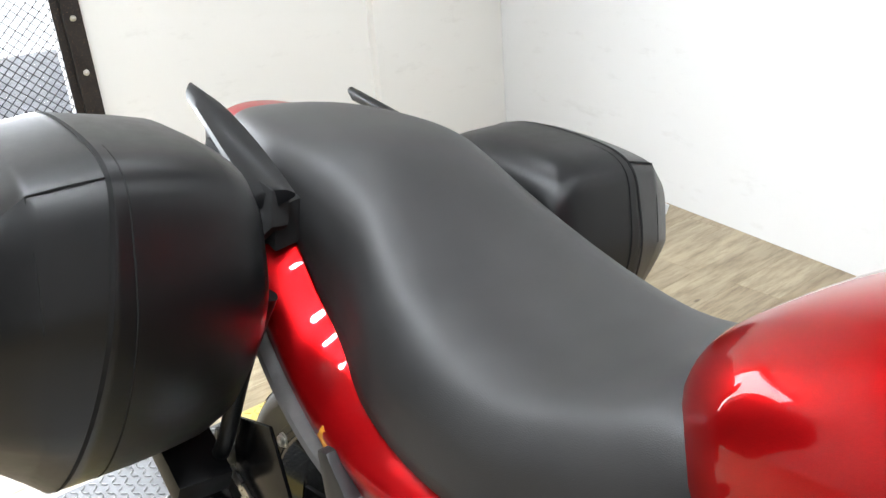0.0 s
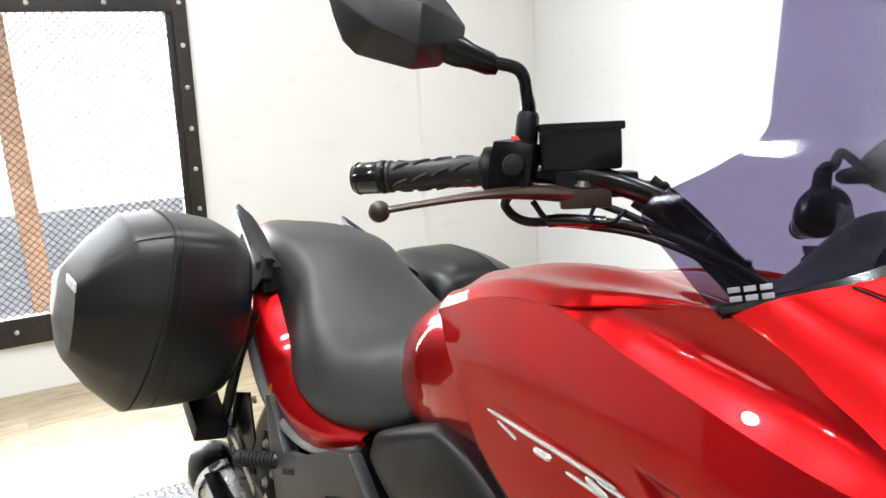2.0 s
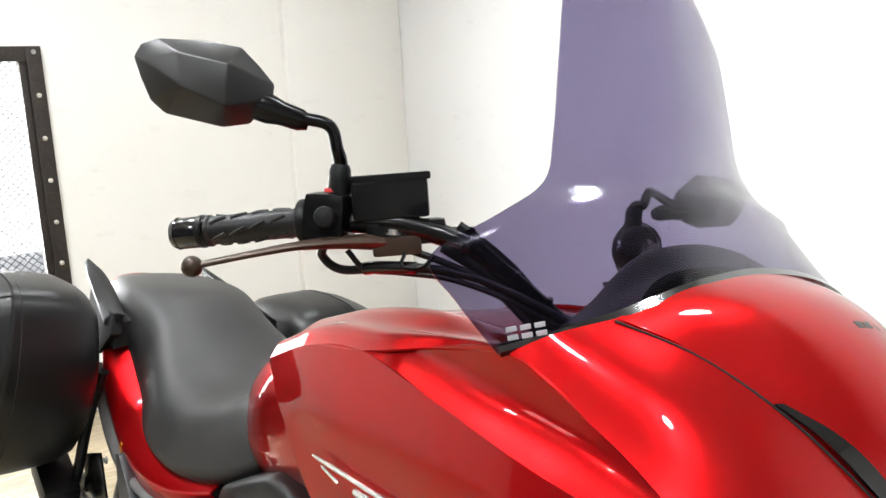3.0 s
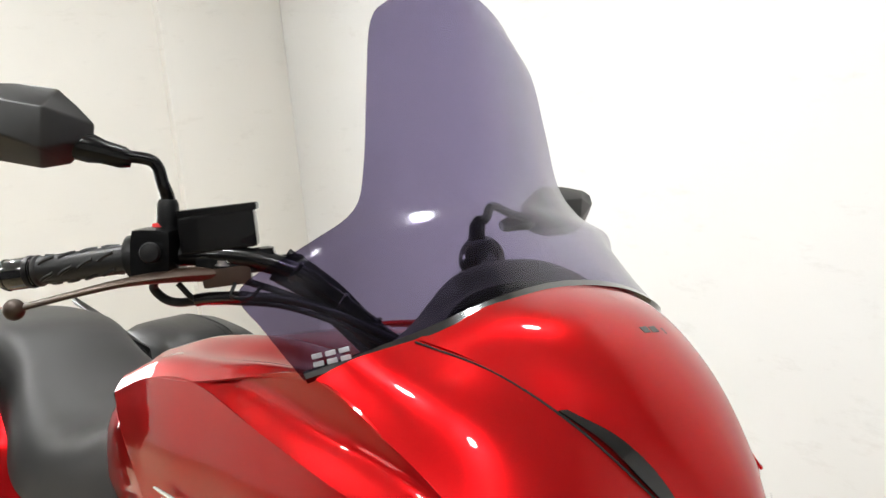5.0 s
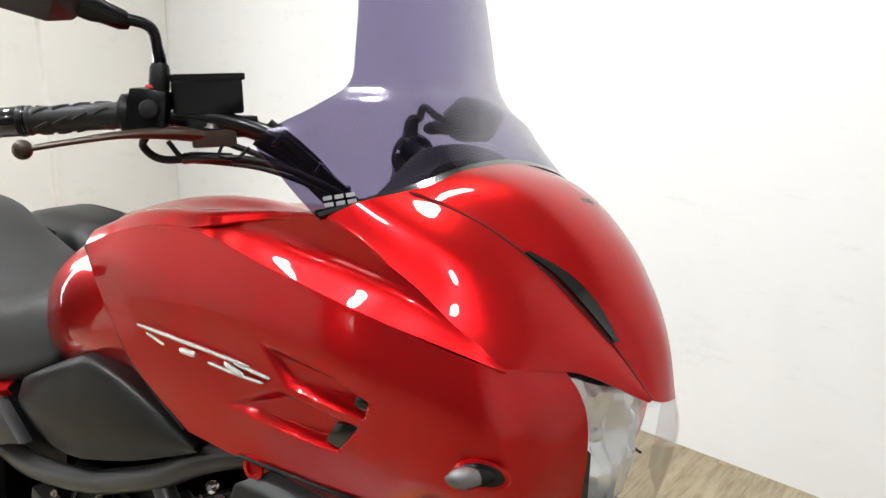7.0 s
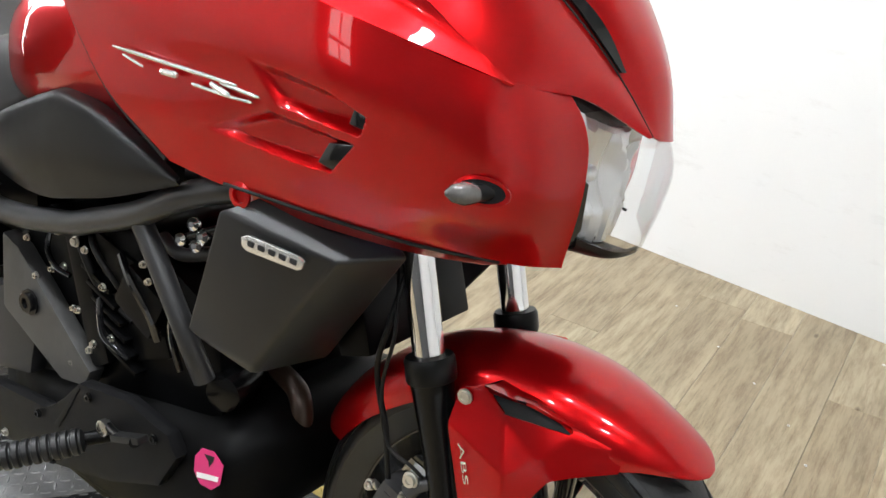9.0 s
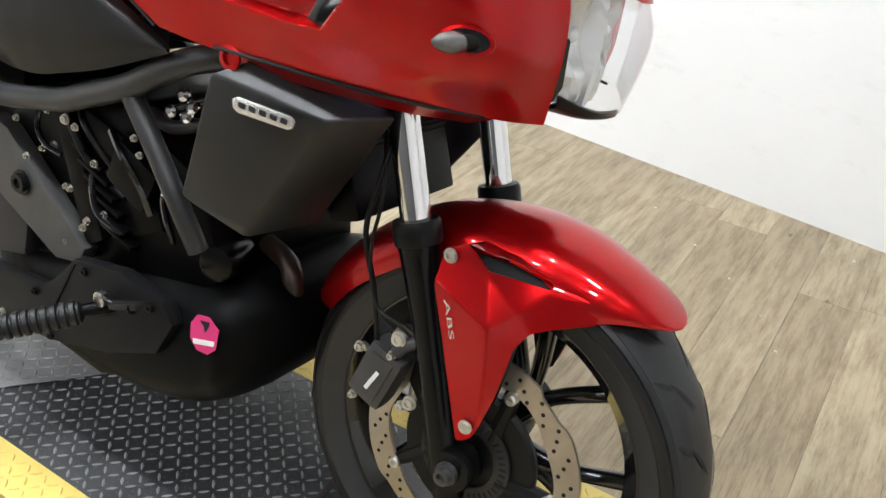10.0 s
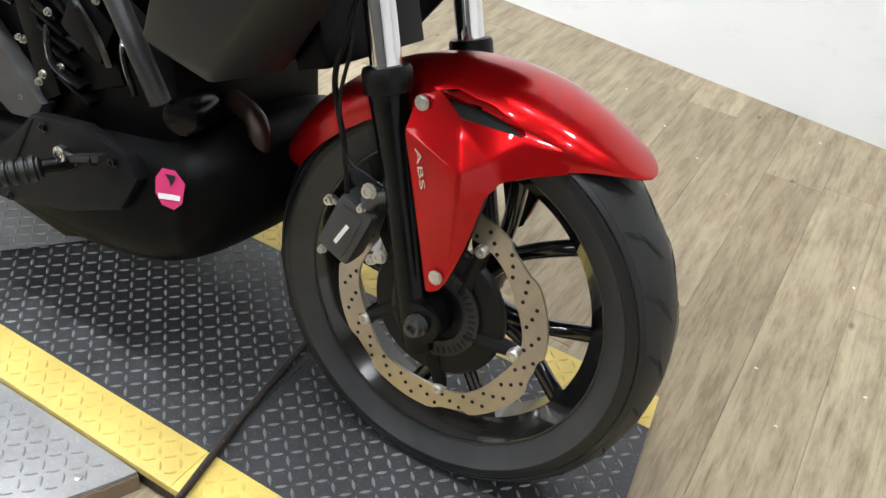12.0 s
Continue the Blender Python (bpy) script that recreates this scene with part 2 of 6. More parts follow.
SIDE_GREY = plain("dark_grey_plastic", (0.022, 0.022, 0.023), 0.38, relief=0.2, relief_scale=700.0)
REFLECTOR = plain("bright_reflector", (0.93, 0.935, 0.94), 0.18, metal=0.6, vary=0.05)
COVER_GREY = plain("dark_grey_engine_cover", (0.0055, 0.0055, 0.006), 0.46, relief=0.25, relief_scale=500.0, spec=0.12)
SHROUD_BLACK = plain("satin_black_shroud_plastic", (0.008, 0.008, 0.0084), 0.40, relief=0.10, relief_scale=600.0, spec=0.5)
RIM_WOOD = plain("worn_brown_edge", (0.20, 0.15, 0.10), 0.6)
ORANGE_MESH = plain("orange_post_paint", (0.50, 0.29, 0.18), 0.5)


# ---- geometry helpers ----
def V(*a):
    return Vector(a)


def spline(pts, n):
    """Points on a smooth curve through pts, n to a stretch."""
    p = [np.array(q, float) for q in pts]
    if len(p) < 3:
        return [p[0] + (p[-1] - p[0]) * i / n for i in range(n + 1)]
    p = [2 * p[0] - p[1]] + p + [2 * p[-1] - p[-2]]
    out = []
    for i in range(1, len(p) - 2):
        a, b, c, d = p[i - 1:i + 3]
        for k in range(n):
            t = k / n
            out.append(0.5 * (2 * b + (c - a) * t + (2 * a - 5 * b + 4 * c - d) * t * t + (3 * b - a - 3 * c + d) * t ** 3))
    out.append(p[-2])
    return out


def closed_spline(pts, n):
    p = [np.array(q, float) for q in pts]
    out = []
    m = len(p)
    for i in range(m):
        a, b, c, d = p[i - 1], p[i], p[(i + 1) % m], p[(i + 2) % m]
        for k in range(n):
            t = k / n
            out.append(0.5 * (2 * b + (c - a) * t + (2 * a - 5 * b + 4 * c - d) * t * t + (3 * b - a - 3 * c + d) * t ** 3))
    return out


def dense(rows, nu, nv):
    """A smooth grid through a coarse one: nv steps between rows, nu along them."""
    fine = [spline(r, nu) for r in rows]
    cols = [spline([fine[i][j] for i in range(len(fine))], nv) for j in range(len(fine[0]))]
    return np.array([[cols[j][i] for j in range(len(cols))] for i in range(len(cols[0]))])


def grid_normals(g):
    du = np.gradient(g, axis=1)
    dv = np.gradient(g, axis=0)
    n = np.cross(du, dv)
    return n / np.maximum(np.linalg.norm(n, axis=2, keepdims=True), 1e-9)


def shell(g, thick, inner):
    """A sheet of the given thickness over the grid g; inner is a point on its hollow side."""
    n = grid_normals(g)
    side = np.sign(np.sum(n * (g - np.array(inner)), axis=2).mean()) or 1
    back = g - n * side * thick
    bm = bmesh.new()
    R, C = g.shape[:2]
    a = [[bm.verts.new(g[i, j]) for j in range(C)] for i in range(R)]
    b = [[bm.verts.new(back[i, j]) for j in range(C)] for i in range(R)]
    for i in range(R - 1):
        for j in range(C - 1):
            bm.faces.new((a[i][j], a[i][j + 1], a[i + 1][j + 1], a[i + 1][j]))
            bm.faces.new((b[i][j], b[i + 1][j], b[i + 1][j + 1], b[i][j + 1]))
    for i in range(R - 1):
        for j in (0, C - 1):
            bm.faces.new((a[i][j], a[i + 1][j], b[i + 1][j], b[i][j]))
    for j in range(C - 1):
        for i in (0, R - 1):
            bm.faces.new((a[i][j], a[i][j + 1], b[i][j + 1], b[i][j]))
    return bm


def flip(g):
    """The same grid on the other side of the machine."""
    h = np.array(g, float).copy()
    h[..., 1] *= -1
    return h


def loft(rings, caps=True, bm=None):
    bm = bm or bmesh.new()
    vs = [[bm.verts.new(p) for p in r] for r in rings]
    m = len(vs[0])
    for a, b in zip(vs, vs[1:]):
        for j in range(m):
            bm.faces.new((a[j], a[(j + 1) % m], b[(j + 1) % m], b[j]))
    if caps:
        bm.faces.new(vs[0])
        bm.faces.new(vs[-1])
    return bm


def frames_along(pts):
    pts = [Vector(p) for p in pts]
    out = []
    prev = None
    for i, p in enumerate(pts):
        d = (pts[min(i + 1, len(pts) - 1)] - pts[max(i - 1, 0)]).normalized()
        if prev is None:
            ref = Vector((0, 0, 1)) if abs(d.z) < 0.9 else Vector((1, 0, 0))
            u = d.cross(ref).normalized()
        else:
            u = (prev - d * prev.dot(d)).normalized()
        prev = u
        out.append((p, u, d.cross(u)))
    return out


def tube(pts, radius, segs=12, smooth=6, bm=None, flat=1.0):
    """A round bar along pts; radius is a number or one a point."""
    n = smooth if len(pts) > 2 else 1
    line = spline(pts, n)
    if isinstance(radius, (int, float)):
        rad = [radius] * len(line)
    else:
        rad = list(np.interp(np.linspace(0, len(pts) - 1, len(line)), range(len(pts)), radius))
    rings = []
    for (p, u, v), r in zip(frames_along(line), rad):
        rings.append([p + (u * math.cos(a) + v * math.sin(a) * flat) * r for a in (2 * math.pi * k / segs for k in range(segs))])
    return loft(rings, True, bm)


def turned(profile, centre, axis, segs=24, bm=None, closed=False):
    """A lathe body: profile of (radius, along) about the axis through centre."""
    axis = Vector(axis).normalized()
    ref = Vector((0, 0, 1)) if abs(axis.z) < 0.9 else Vector((1, 0, 0))
    u = axis.cross(ref).normalized()
    v = axis.cross(u)
    c = Vector(centre)
    rings = [[c + axis * h + (u * math.cos(a) + v * math.sin(a)) * r for a in (2 * math.pi * k / segs for k in range(segs))] for r, h in profile]
    if closed:
        rings.append(rings[0])
        bm = loft(rings, False, bm)
        bmesh.ops.remove_doubles(bm, verts=bm.verts, dist=1e-6)
        return bm
    return loft(rings, True, bm)


def slab(outline, offset, bevel=0.0, bm=None):
    """A flat outline of 3D points given thickness by the offset vector."""
    own = bmesh.new()
    o = Vector(offset)
    loft([[Vector(p) for p in outline], [Vector(p) + o for p in outline]], True, own)
    bmesh.ops.recalc_face_normals(own, faces=own.faces)
    if bevel:
        bmesh.ops.bevel(own, geom=own.edges[:], offset=bevel, segments=2, profile=0.7, affect="EDGES", clamp_overlap=True)
    return merge(bm, own)


def box(centre, size, bevel=0.0, turn=None, bm=None):
    own = bmesh.new()
    bmesh.ops.create_cube(own, size=1.0, matrix=Matrix.Diagonal((*size, 1)))
    if bevel:
        bmesh.ops.bevel(own, geom=own.edges[:], offset=bevel, segments=2, profile=0.7, affect="EDGES", clamp_overlap=True)
    m = Matrix.Translation(centre) @ (turn if turn is not None else Matrix())
    bmesh.ops.transform(own, matrix=m, verts=own.verts)
    return merge(bm, own)


def merge(bm, own):
    if bm is None:
        return own
    me = bpy.data.meshes.new("tmp")
    own.to_mesh(me)
    own.free()
    bm.from_mesh(me)
    bpy.data.meshes.remove(me)
    return bm


def mesh_of(name, bm, material, sharp=38.0, smooth=True):
    bmesh.ops.recalc_face_normals(bm, faces=bm.faces)
    me = bpy.data.meshes.new(name)
    bm.to_mesh(me)
    bm.free()
    me.materials.append(material)
    if smooth:
        me.shade_smooth()
        me.set_sharp_from_angle(angle=radians(sharp))
    return me


def part(name, bm, material, parent, label="", sharp=38.0, smooth=True):
    ob = new(name, mesh_of(name, bm, material, sharp, smooth))
    ob.parent = parent
    if label:
        tagged(ob, label)
    return ob


def solid(name, bm, material, label, category, kind="", group="", sharp=38.0, smooth=True):
    return tagged(new(name, mesh_of(name, bm, material, sharp, smooth)), label, category, group, kind)


def empty(name, label, category, m=None, group="", kind=""):
    ob = new(name)
    ob.empty_display_size = 0.1
    if m is not None:
        ob.matrix_world = m
    return tagged(ob, label, category, group, kind)


def sides(fn):
    """Calls fn for the right side (-1) and the left (+1)."""
    for s in (-1, 1):
        fn(s)


def lettering(text, length, height, place, along_dir, up_dir, depth=0.0006):
    """Raised characters of the given size from place, running along one direction."""
    cu = bpy.data.curves.new("lettering", "FONT")
    cu.body = text
    ob = bpy.data.objects.new("lettering", cu)
    me = bpy.data.meshes.new_from_object(ob)
    bm = bmesh.new()
    bm.from_mesh(me)
    bpy.data.objects.remove(ob)
    bpy.data.meshes.remove(me)
    bpy.data.curves.remove(cu)
    xs, ys = [v.co.x for v in bm.verts], [v.co.y for v in bm.verts]
    x0, y0, w, h = min(xs), min(ys), max(xs) - min(xs), max(ys) - min(ys)
    n = along_dir.cross(up_dir).normalized()
    for v in bm.verts:
        v.co = place + along_dir * ((v.co.x - x0) / w * length) + up_dir * ((v.co.y - y0) / h * height)
    bmesh.ops.recalc_face_normals(bm, faces=bm.faces)
    top = bmesh.ops.extrude_face_region(bm, geom=bm.faces[:])
    for v in [e for e in top["geom"] if isinstance(e, bmesh.types.BMVert)]:
        v.co += n * depth
    return bm


def hexbolt(bm, p, axis, r=0.006, h=0.005):
    turned([(r * 1.35, 0), (r * 1.35, h * 0.3), (r, h * 0.35), (r, h), (r * 0.55, h), (r * 0.5, h * 0.6)], p, axis, 10, bm)
    return bm

# ---- room ----
WALL_X, BACK_Y, END_X, CEIL_Z = -3.10, -4.20, 4.00, 3.00


def side_wall_y(x):
    return 1.92 - 0.165 * x


WIN_Y0, WIN_Y1, WIN_Z0, WIN_Z1 = -0.85, 0.423, 0.27, 1.62


def wall_with_opening():
    bm = bmesh.new()
    t = 0.14
    y0, y1 = BACK_Y, side_wall_y(WALL_X)
    for a, b, c, d in ((y0, WIN_Y0, FLOOR_Z, CEIL_Z), (WIN_Y1, y1, FLOOR_Z, CEIL_Z),
                       (WIN_Y0, WIN_Y1, FLOOR_Z, WIN_Z0), (WIN_Y0, WIN_Y1, WIN_Z1, CEIL_Z)):
        box((WALL_X - t / 2, (a + b) / 2, (c + d) / 2), (t, b - a, d - c), 0, None, bm)
    solid("wall_west", bm, WALL_WARM, "cream painted wall with a meshed window", "wall", "structure", smooth=False)


def plain_wall(name, a, b, label, material=None):
    a, b = Vector((*a, 0)), Vector((*b, 0))
    d = (b - a)
    n = Vector((-d.y, d.x, 0)).normalized() * 0.14
    out = [a + V(0, 0, FLOOR_Z), b + V(0, 0, FLOOR_Z), b + V(0, 0, CEIL_Z), a + V(0, 0, CEIL_Z)]
    solid(name, slab(out, n), material or WALL, label, "wall", "structure", smooth=False)


wall_with_opening()
plain_wall("wall_north", (WALL_X, side_wall_y(WALL_X)), (END_X, side_wall_y(END_X)), "white painted wall with faint scuffs")


SW_X0, SW_X1, SW_Z0, SW_Z1 = -2.70, -1.50, 1.05, 2.15


def south_wall():
    bm = bmesh.new()
    for a, b, c, d in ((WALL_X, SW_X0, FLOOR_Z, CEIL_Z), (SW_X1, END_X, FLOOR_Z, CEIL_Z), (SW_X0, SW_X1, FLOOR_Z, SW_Z0), (SW_X0, SW_X1, SW_Z1, CEIL_Z)):
        box(((a + b) / 2, BACK_Y - 0.07, (c + d) / 2), (b - a, 0.14, d - c), 0, None, bm)
    # out of view; its dark colour is invented to deepen the reflections
    solid("wall_south", bm, DARK_WALL, "unseen added wall, dark for the reflections, with a daylight window", "wall", "structure", smooth=False)
    w = empty("window_2", "white framed daylight window across the shop", "window", kind="structure")
    y, cx, cz = BACK_Y - 0.05, (SW_X0 + SW_X1) / 2, (SW_Z0 + SW_Z1) / 2
    for x in (SW_X0 + 0.03, cx, SW_X1 - 0.03):
        part("window_frame", box((x, y, cz), (0.06, 0.06, SW_Z1 - SW_Z0), 0.004), WHITE_MARK, w)
    for z in (SW_Z0 + 0.03, cz, SW_Z1 - 0.03):
        part("window_bar", box((cx, y - 0.002, z), (SW_X1 - SW_X0 - 0.12, 0.05, 0.06), 0.004), WHITE_MARK, w)
    out = slab([(SW_X0 - 1.5, BACK_Y - 0.9, -0.2), (SW_X1 + 1.5, BACK_Y - 0.9, -0.2), (SW_X1 + 1.5, BACK_Y - 0.9, 3.4), (SW_X0 - 1.5, BACK_Y - 0.9, 3.4)], (0, -0.05, 0))
    solid("backdrop_south", out, glow("south_haze", (1.0, 1.0, 1.0), 4.5), "pale daylight haze outside the window", "backdrop", "structure", smooth=False)


south_wall()
plain_wall("wall_east", (END_X + 0.14, BACK_Y), (END_X + 0.14, side_wall_y(END_X)), "plain white painted wall")

# shallow pier in the corner
pier = slab([(WALL_X, 1.67, FLOOR_Z), (WALL_X + 0.05, 1.67, FLOOR_Z), (WALL_X + 0.05, side_wall_y(WALL_X) - 0.01, FLOOR_Z), (WALL_X, side_wall_y(WALL_X) - 0.01, FLOOR_Z)], (0, 0, CEIL_Z - FLOOR_Z), 0.004)
solid("wall_pier", pier, WALL_WARM, "shallow cream painted pier beside the corner", "wall", "structure")

ceiling = slab([(WALL_X - 0.14, BACK_Y - 0.14, CEIL_Z), (END_X + 0.14, BACK_Y - 0.14, CEIL_Z), (END_X + 0.14, 2.7, CEIL_Z), (WALL_X - 0.14, 2.7, CEIL_Z)], (0, 0, 0.1))
solid("ceiling", ceiling, GREY_CEIL, "plain grey ceiling", "ceiling", "structure", smooth=False)
sub = slab([(WALL_X - 0.14, BACK_Y - 0.14, FLOOR_Z - 0.02), (END_X + 0.14, BACK_Y - 0.14, FLOOR_Z - 0.02), (END_X + 0.14, 2.7, FLOOR_Z - 0.02), (WALL_X - 0.14, 2.7, FLOOR_Z - 0.02)], (0, 0, -0.1))
floor = solid("floor", sub, DARK_CAST, "weathered oak plank floor, brown and grey", "floor", "structure", smooth=False)


def window():
    frame_ob = empty("window_1", "barred window behind expanded metal mesh in a black steel frame", "window", kind="structure")
    fx = WALL_X + 0.012
    w = 0.065
    y0, y1, z0, z1 = WIN_Y0, WIN_Y1, WIN_Z0, WIN_Z1

    def rail(name, a, b, c, d):
        part(name, box((fx, (a + b) / 2, (c + d) / 2), (0.024, b - a, d - c), 0.003), RUST, frame_ob, "scuffed black steel flat bar")
    rail("window_frame", y1 - 0.02, y1 + w - 0.02, z0 - w + 0.02, z1 + w - 0.02)
    rail("window_frame", y0 - w + 0.02, y0 + 0.02, z0 - w + 0.02, z1 + w - 0.02)
    rail("window_frame", y0 + 0.02, y1 - 0.02, z1 - 0.02, z1 + w - 0.02)
    rail("window_frame", y0 + 0.02, y1 - 0.02, z0 - w - 0.03, z0 + 0.03)
    # inner lining of the opening, bare worn steel
    for a, b, c, d in ((y1 - 0.05, y1 - 0.02, z0, z1),):
        part("window_lining", box((fx - 0.03, (a + b) / 2, (c + d) / 2), (0.05, b - a, d - c), 0.002), RUST, frame_ob, "rust-streaked steel lining")
    screws = []
    for k in range(8):
        screws.append((y1 + w / 2 - 0.02, z1 + 0.02 - 0.19 * k))
    for k in range(1, 5):
        screws.append((y1 - 0.31 * k, z1 + 0.02))
        screws.append((y1 - 0.28 * k, z0 - 0.03))
    for y, z in screws:
        part("screw", turned([(0.011, 0), (0.011, 0.003), (0.006, 0.007), (0.001, 0.008)], (fx + 0.012, y, z), (1, 0, 0), 10), BOLT, frame_ob)
    # expanded metal
    bm = bmesh.new()
    px, pz, r = 0.036, 0.017, 0.0017
    ny, nz = int((y1 - y0) / px), int((z1 - z0) / pz)
    mx = WALL_X - 0.004

    def wire(a, b):
        d = (b - a).normalized()
        u = Vector((1, 0, 0)) * r
        v = d.cross(Vector((1, 0, 0))) * r
        q = [bm.verts.new(p) for p in (a + u, a + v, a - u, a - v, b + u, b + v, b - u, b - v)]
        for k in range(4):
            bm.faces.new((q[k], q[(k + 1) % 4], q[4 + (k + 1) % 4], q[4 + k]))
    for j in range(nz):
        for i in range(ny):
            o = px / 2 if j % 2 else 0
            p = Vector((mx, y0 + i * px + o, z0 + j * pz))
            wire(p, p + Vector((0, px / 2, pz)))
            wire(p, p + Vector((0, -px / 2, pz)))
    part("mesh", bm, RUST, frame_ob, "dark expanded metal mesh", smooth=False)
    part("glass", box((WALL_X - 0.10, (y0 + y1) / 2, (z0 + z1) / 2), (0.004, y1 - y0, z1 - z0)), LENS, frame_ob).visible_shadow = False


window()
# outside the window
yard = slab([(WALL_X - 6.0, -9, -1), (WALL_X - 6.0, 7, -1), (WALL_X - 6.0, 7, 7), (WALL_X - 6.0, -9, 7)], (-0.05, 0, 0))
solid("backdrop", yard, glow("daylight_haze", (1.0, 0.99, 0.97), 1.6), "pale daylight haze outside the window", "backdrop", "structure", smooth=False)
post = box((WALL_X - 0.55, -0.275, 0.95), (0.09, 0.10, 2.0), 0.006, Matrix.Rotation(radians(2), 4, "X"))
solid("post", post, ORANGE_MESH, "orange painted steel post outside the window", "post")
ground = slab([(WALL_X - 6.5, -9, FLOOR_Z - 0.03), (WALL_X - 0.15, -9, FLOOR_Z - 0.03), (WALL_X - 0.15, 7, FLOOR_Z - 0.03), (WALL_X - 6.5, 7, FLOOR_Z - 0.03)], (0, 0, -0.05))
solid("ground", ground, plain("pale_concrete", (0.66, 0.65, 0.63), 0.8), "pale concrete ground outside", "ground", "structure", smooth=False)

area_lamp("window_daylight", (WALL_X - 0.2, (WIN_Y0 + WIN_Y1) / 2, (WIN_Z0 + WIN_Z1) / 2), (0, 0.2, 0.7), 1.20, 1.30, 85.0, (0.97, 0.99, 1.0))


def downlight(x, y, watts):
    lamp = empty("ceiling_light", "round white ceiling downlight, lit", "ceiling light", Matrix.Translation((x, y, CEIL_Z)), "ceiling downlights")
    part("rim", turned([(0.105, 0), (0.105, -0.015), (0.085, -0.02), (0.08, -0.008), (0.08, 0)], (0, 0, 0), (0, 0, 1), 28, closed=True), WHITE_MARK, lamp)
    part("diffuser", turned([(0.079, -0.002), (0.079, -0.010), (0.04, -0.013), (0.001, -0.014)], (0, 0, 0), (0, 0, 1), 28), glow("lit_diffuser", (0.955, 0.985, 1.0), 60.0), lamp, "glowing opal diffuser")
    data = bpy.data.lights.new("ceiling_light_glow", "AREA")
    data.shape, data.size, data.energy, data.color = "DISK", 0.15, watts, (0.955, 0.985, 1.0)
    ob = new("ceiling_light_glow", data)
    ob.matrix_world = look((x, y, CEIL_Z - 0.03), (x, y, 0))


# the lamp at (-1.7, 0.9) is an added fill that brightens the wall corner
for lx, ly in ((-1.9, -0.5), (-1.0, -0.5), (-0.15, -0.5), (0.75, -0.6), (1.7, -0.4), (0.54, 1.06), (-1.7, 0.9), (-1.6, -2.4), (0.2, -2.4), (2.0, -2.4)):
    downlight(lx, ly, 12.0 if ly > 0 else 23.0)


# ---- lift and turntable ----
def tread_mesh(bm, x, y, z, a, length=0.0205, width=0.0056, h=0.0022):
    """One raised lens-shaped bar of a tread plate."""
    c, s = math.cos(a), math.sin(a)
    ring = []
    for t, w in ((-1, 0), (-0.5, 0.75), (0, 1), (0.5, 0.75), (1, 0), (0.5, -0.75), (0, -1), (-0.5, -0.75)):
        u, v = t * length / 2, w * width / 2
        ring.append(bm.verts.new((x + c * u - s * v, y + s * u + c * v, z)))
    top = [bm.verts.new((x + c * u - s * v, y + s * u + c * v, z + h)) for u, v in ((-length * 0.34, 0), (0, width * 0.22), (length * 0.34, 0), (0, -width * 0.22))]
    bm.faces.new(top)
    r = ring
    for f in ((r[0], r[1], top[0]), (r[1], r[2], top[1], top[0]), (r[2], r[3], top[2], top[1]), (r[3], r[4], top[2]),
              (r[4], r[5], top[2]), (r[5], r[6], top[3], top[2]), (r[6], r[7], top[0], top[3]), (r[7], r[0], top[0])):
        bm.faces.new(f)


def treads(inside, x0, x1, y0, y1, z, pitch=0.0295, turn=0.0):
    bm = bmesh.new()
    c, s = math.cos(turn), math.sin(turn)
    n = int(max(x1 - x0, y1 - y0) / pitch * 1.5) + 4
    cx, cy = (x0 + x1) / 2, (y0 + y1) / 2
    for i in range(-n, n):
        for j in range(-n, n):
            u, v = i * pitch / 1.35, j * pitch / 1.35
            x, y = cx + c * u - s * v, cy + s * u + c * v
            if x0 < x < x1 and y0 < y < y1 and inside(x, y):
                tread_mesh(bm, x, y, z, turn + (math.pi / 4 if (i + j) % 2 else -math.pi / 4))
    return bm


DECK_X0, DECK_X1 = -1.72, 1.085
DECK_Y0, DECK_Y1, EDGE = -0.235, 0.227, 0.082
SPLIT_X = 0.50


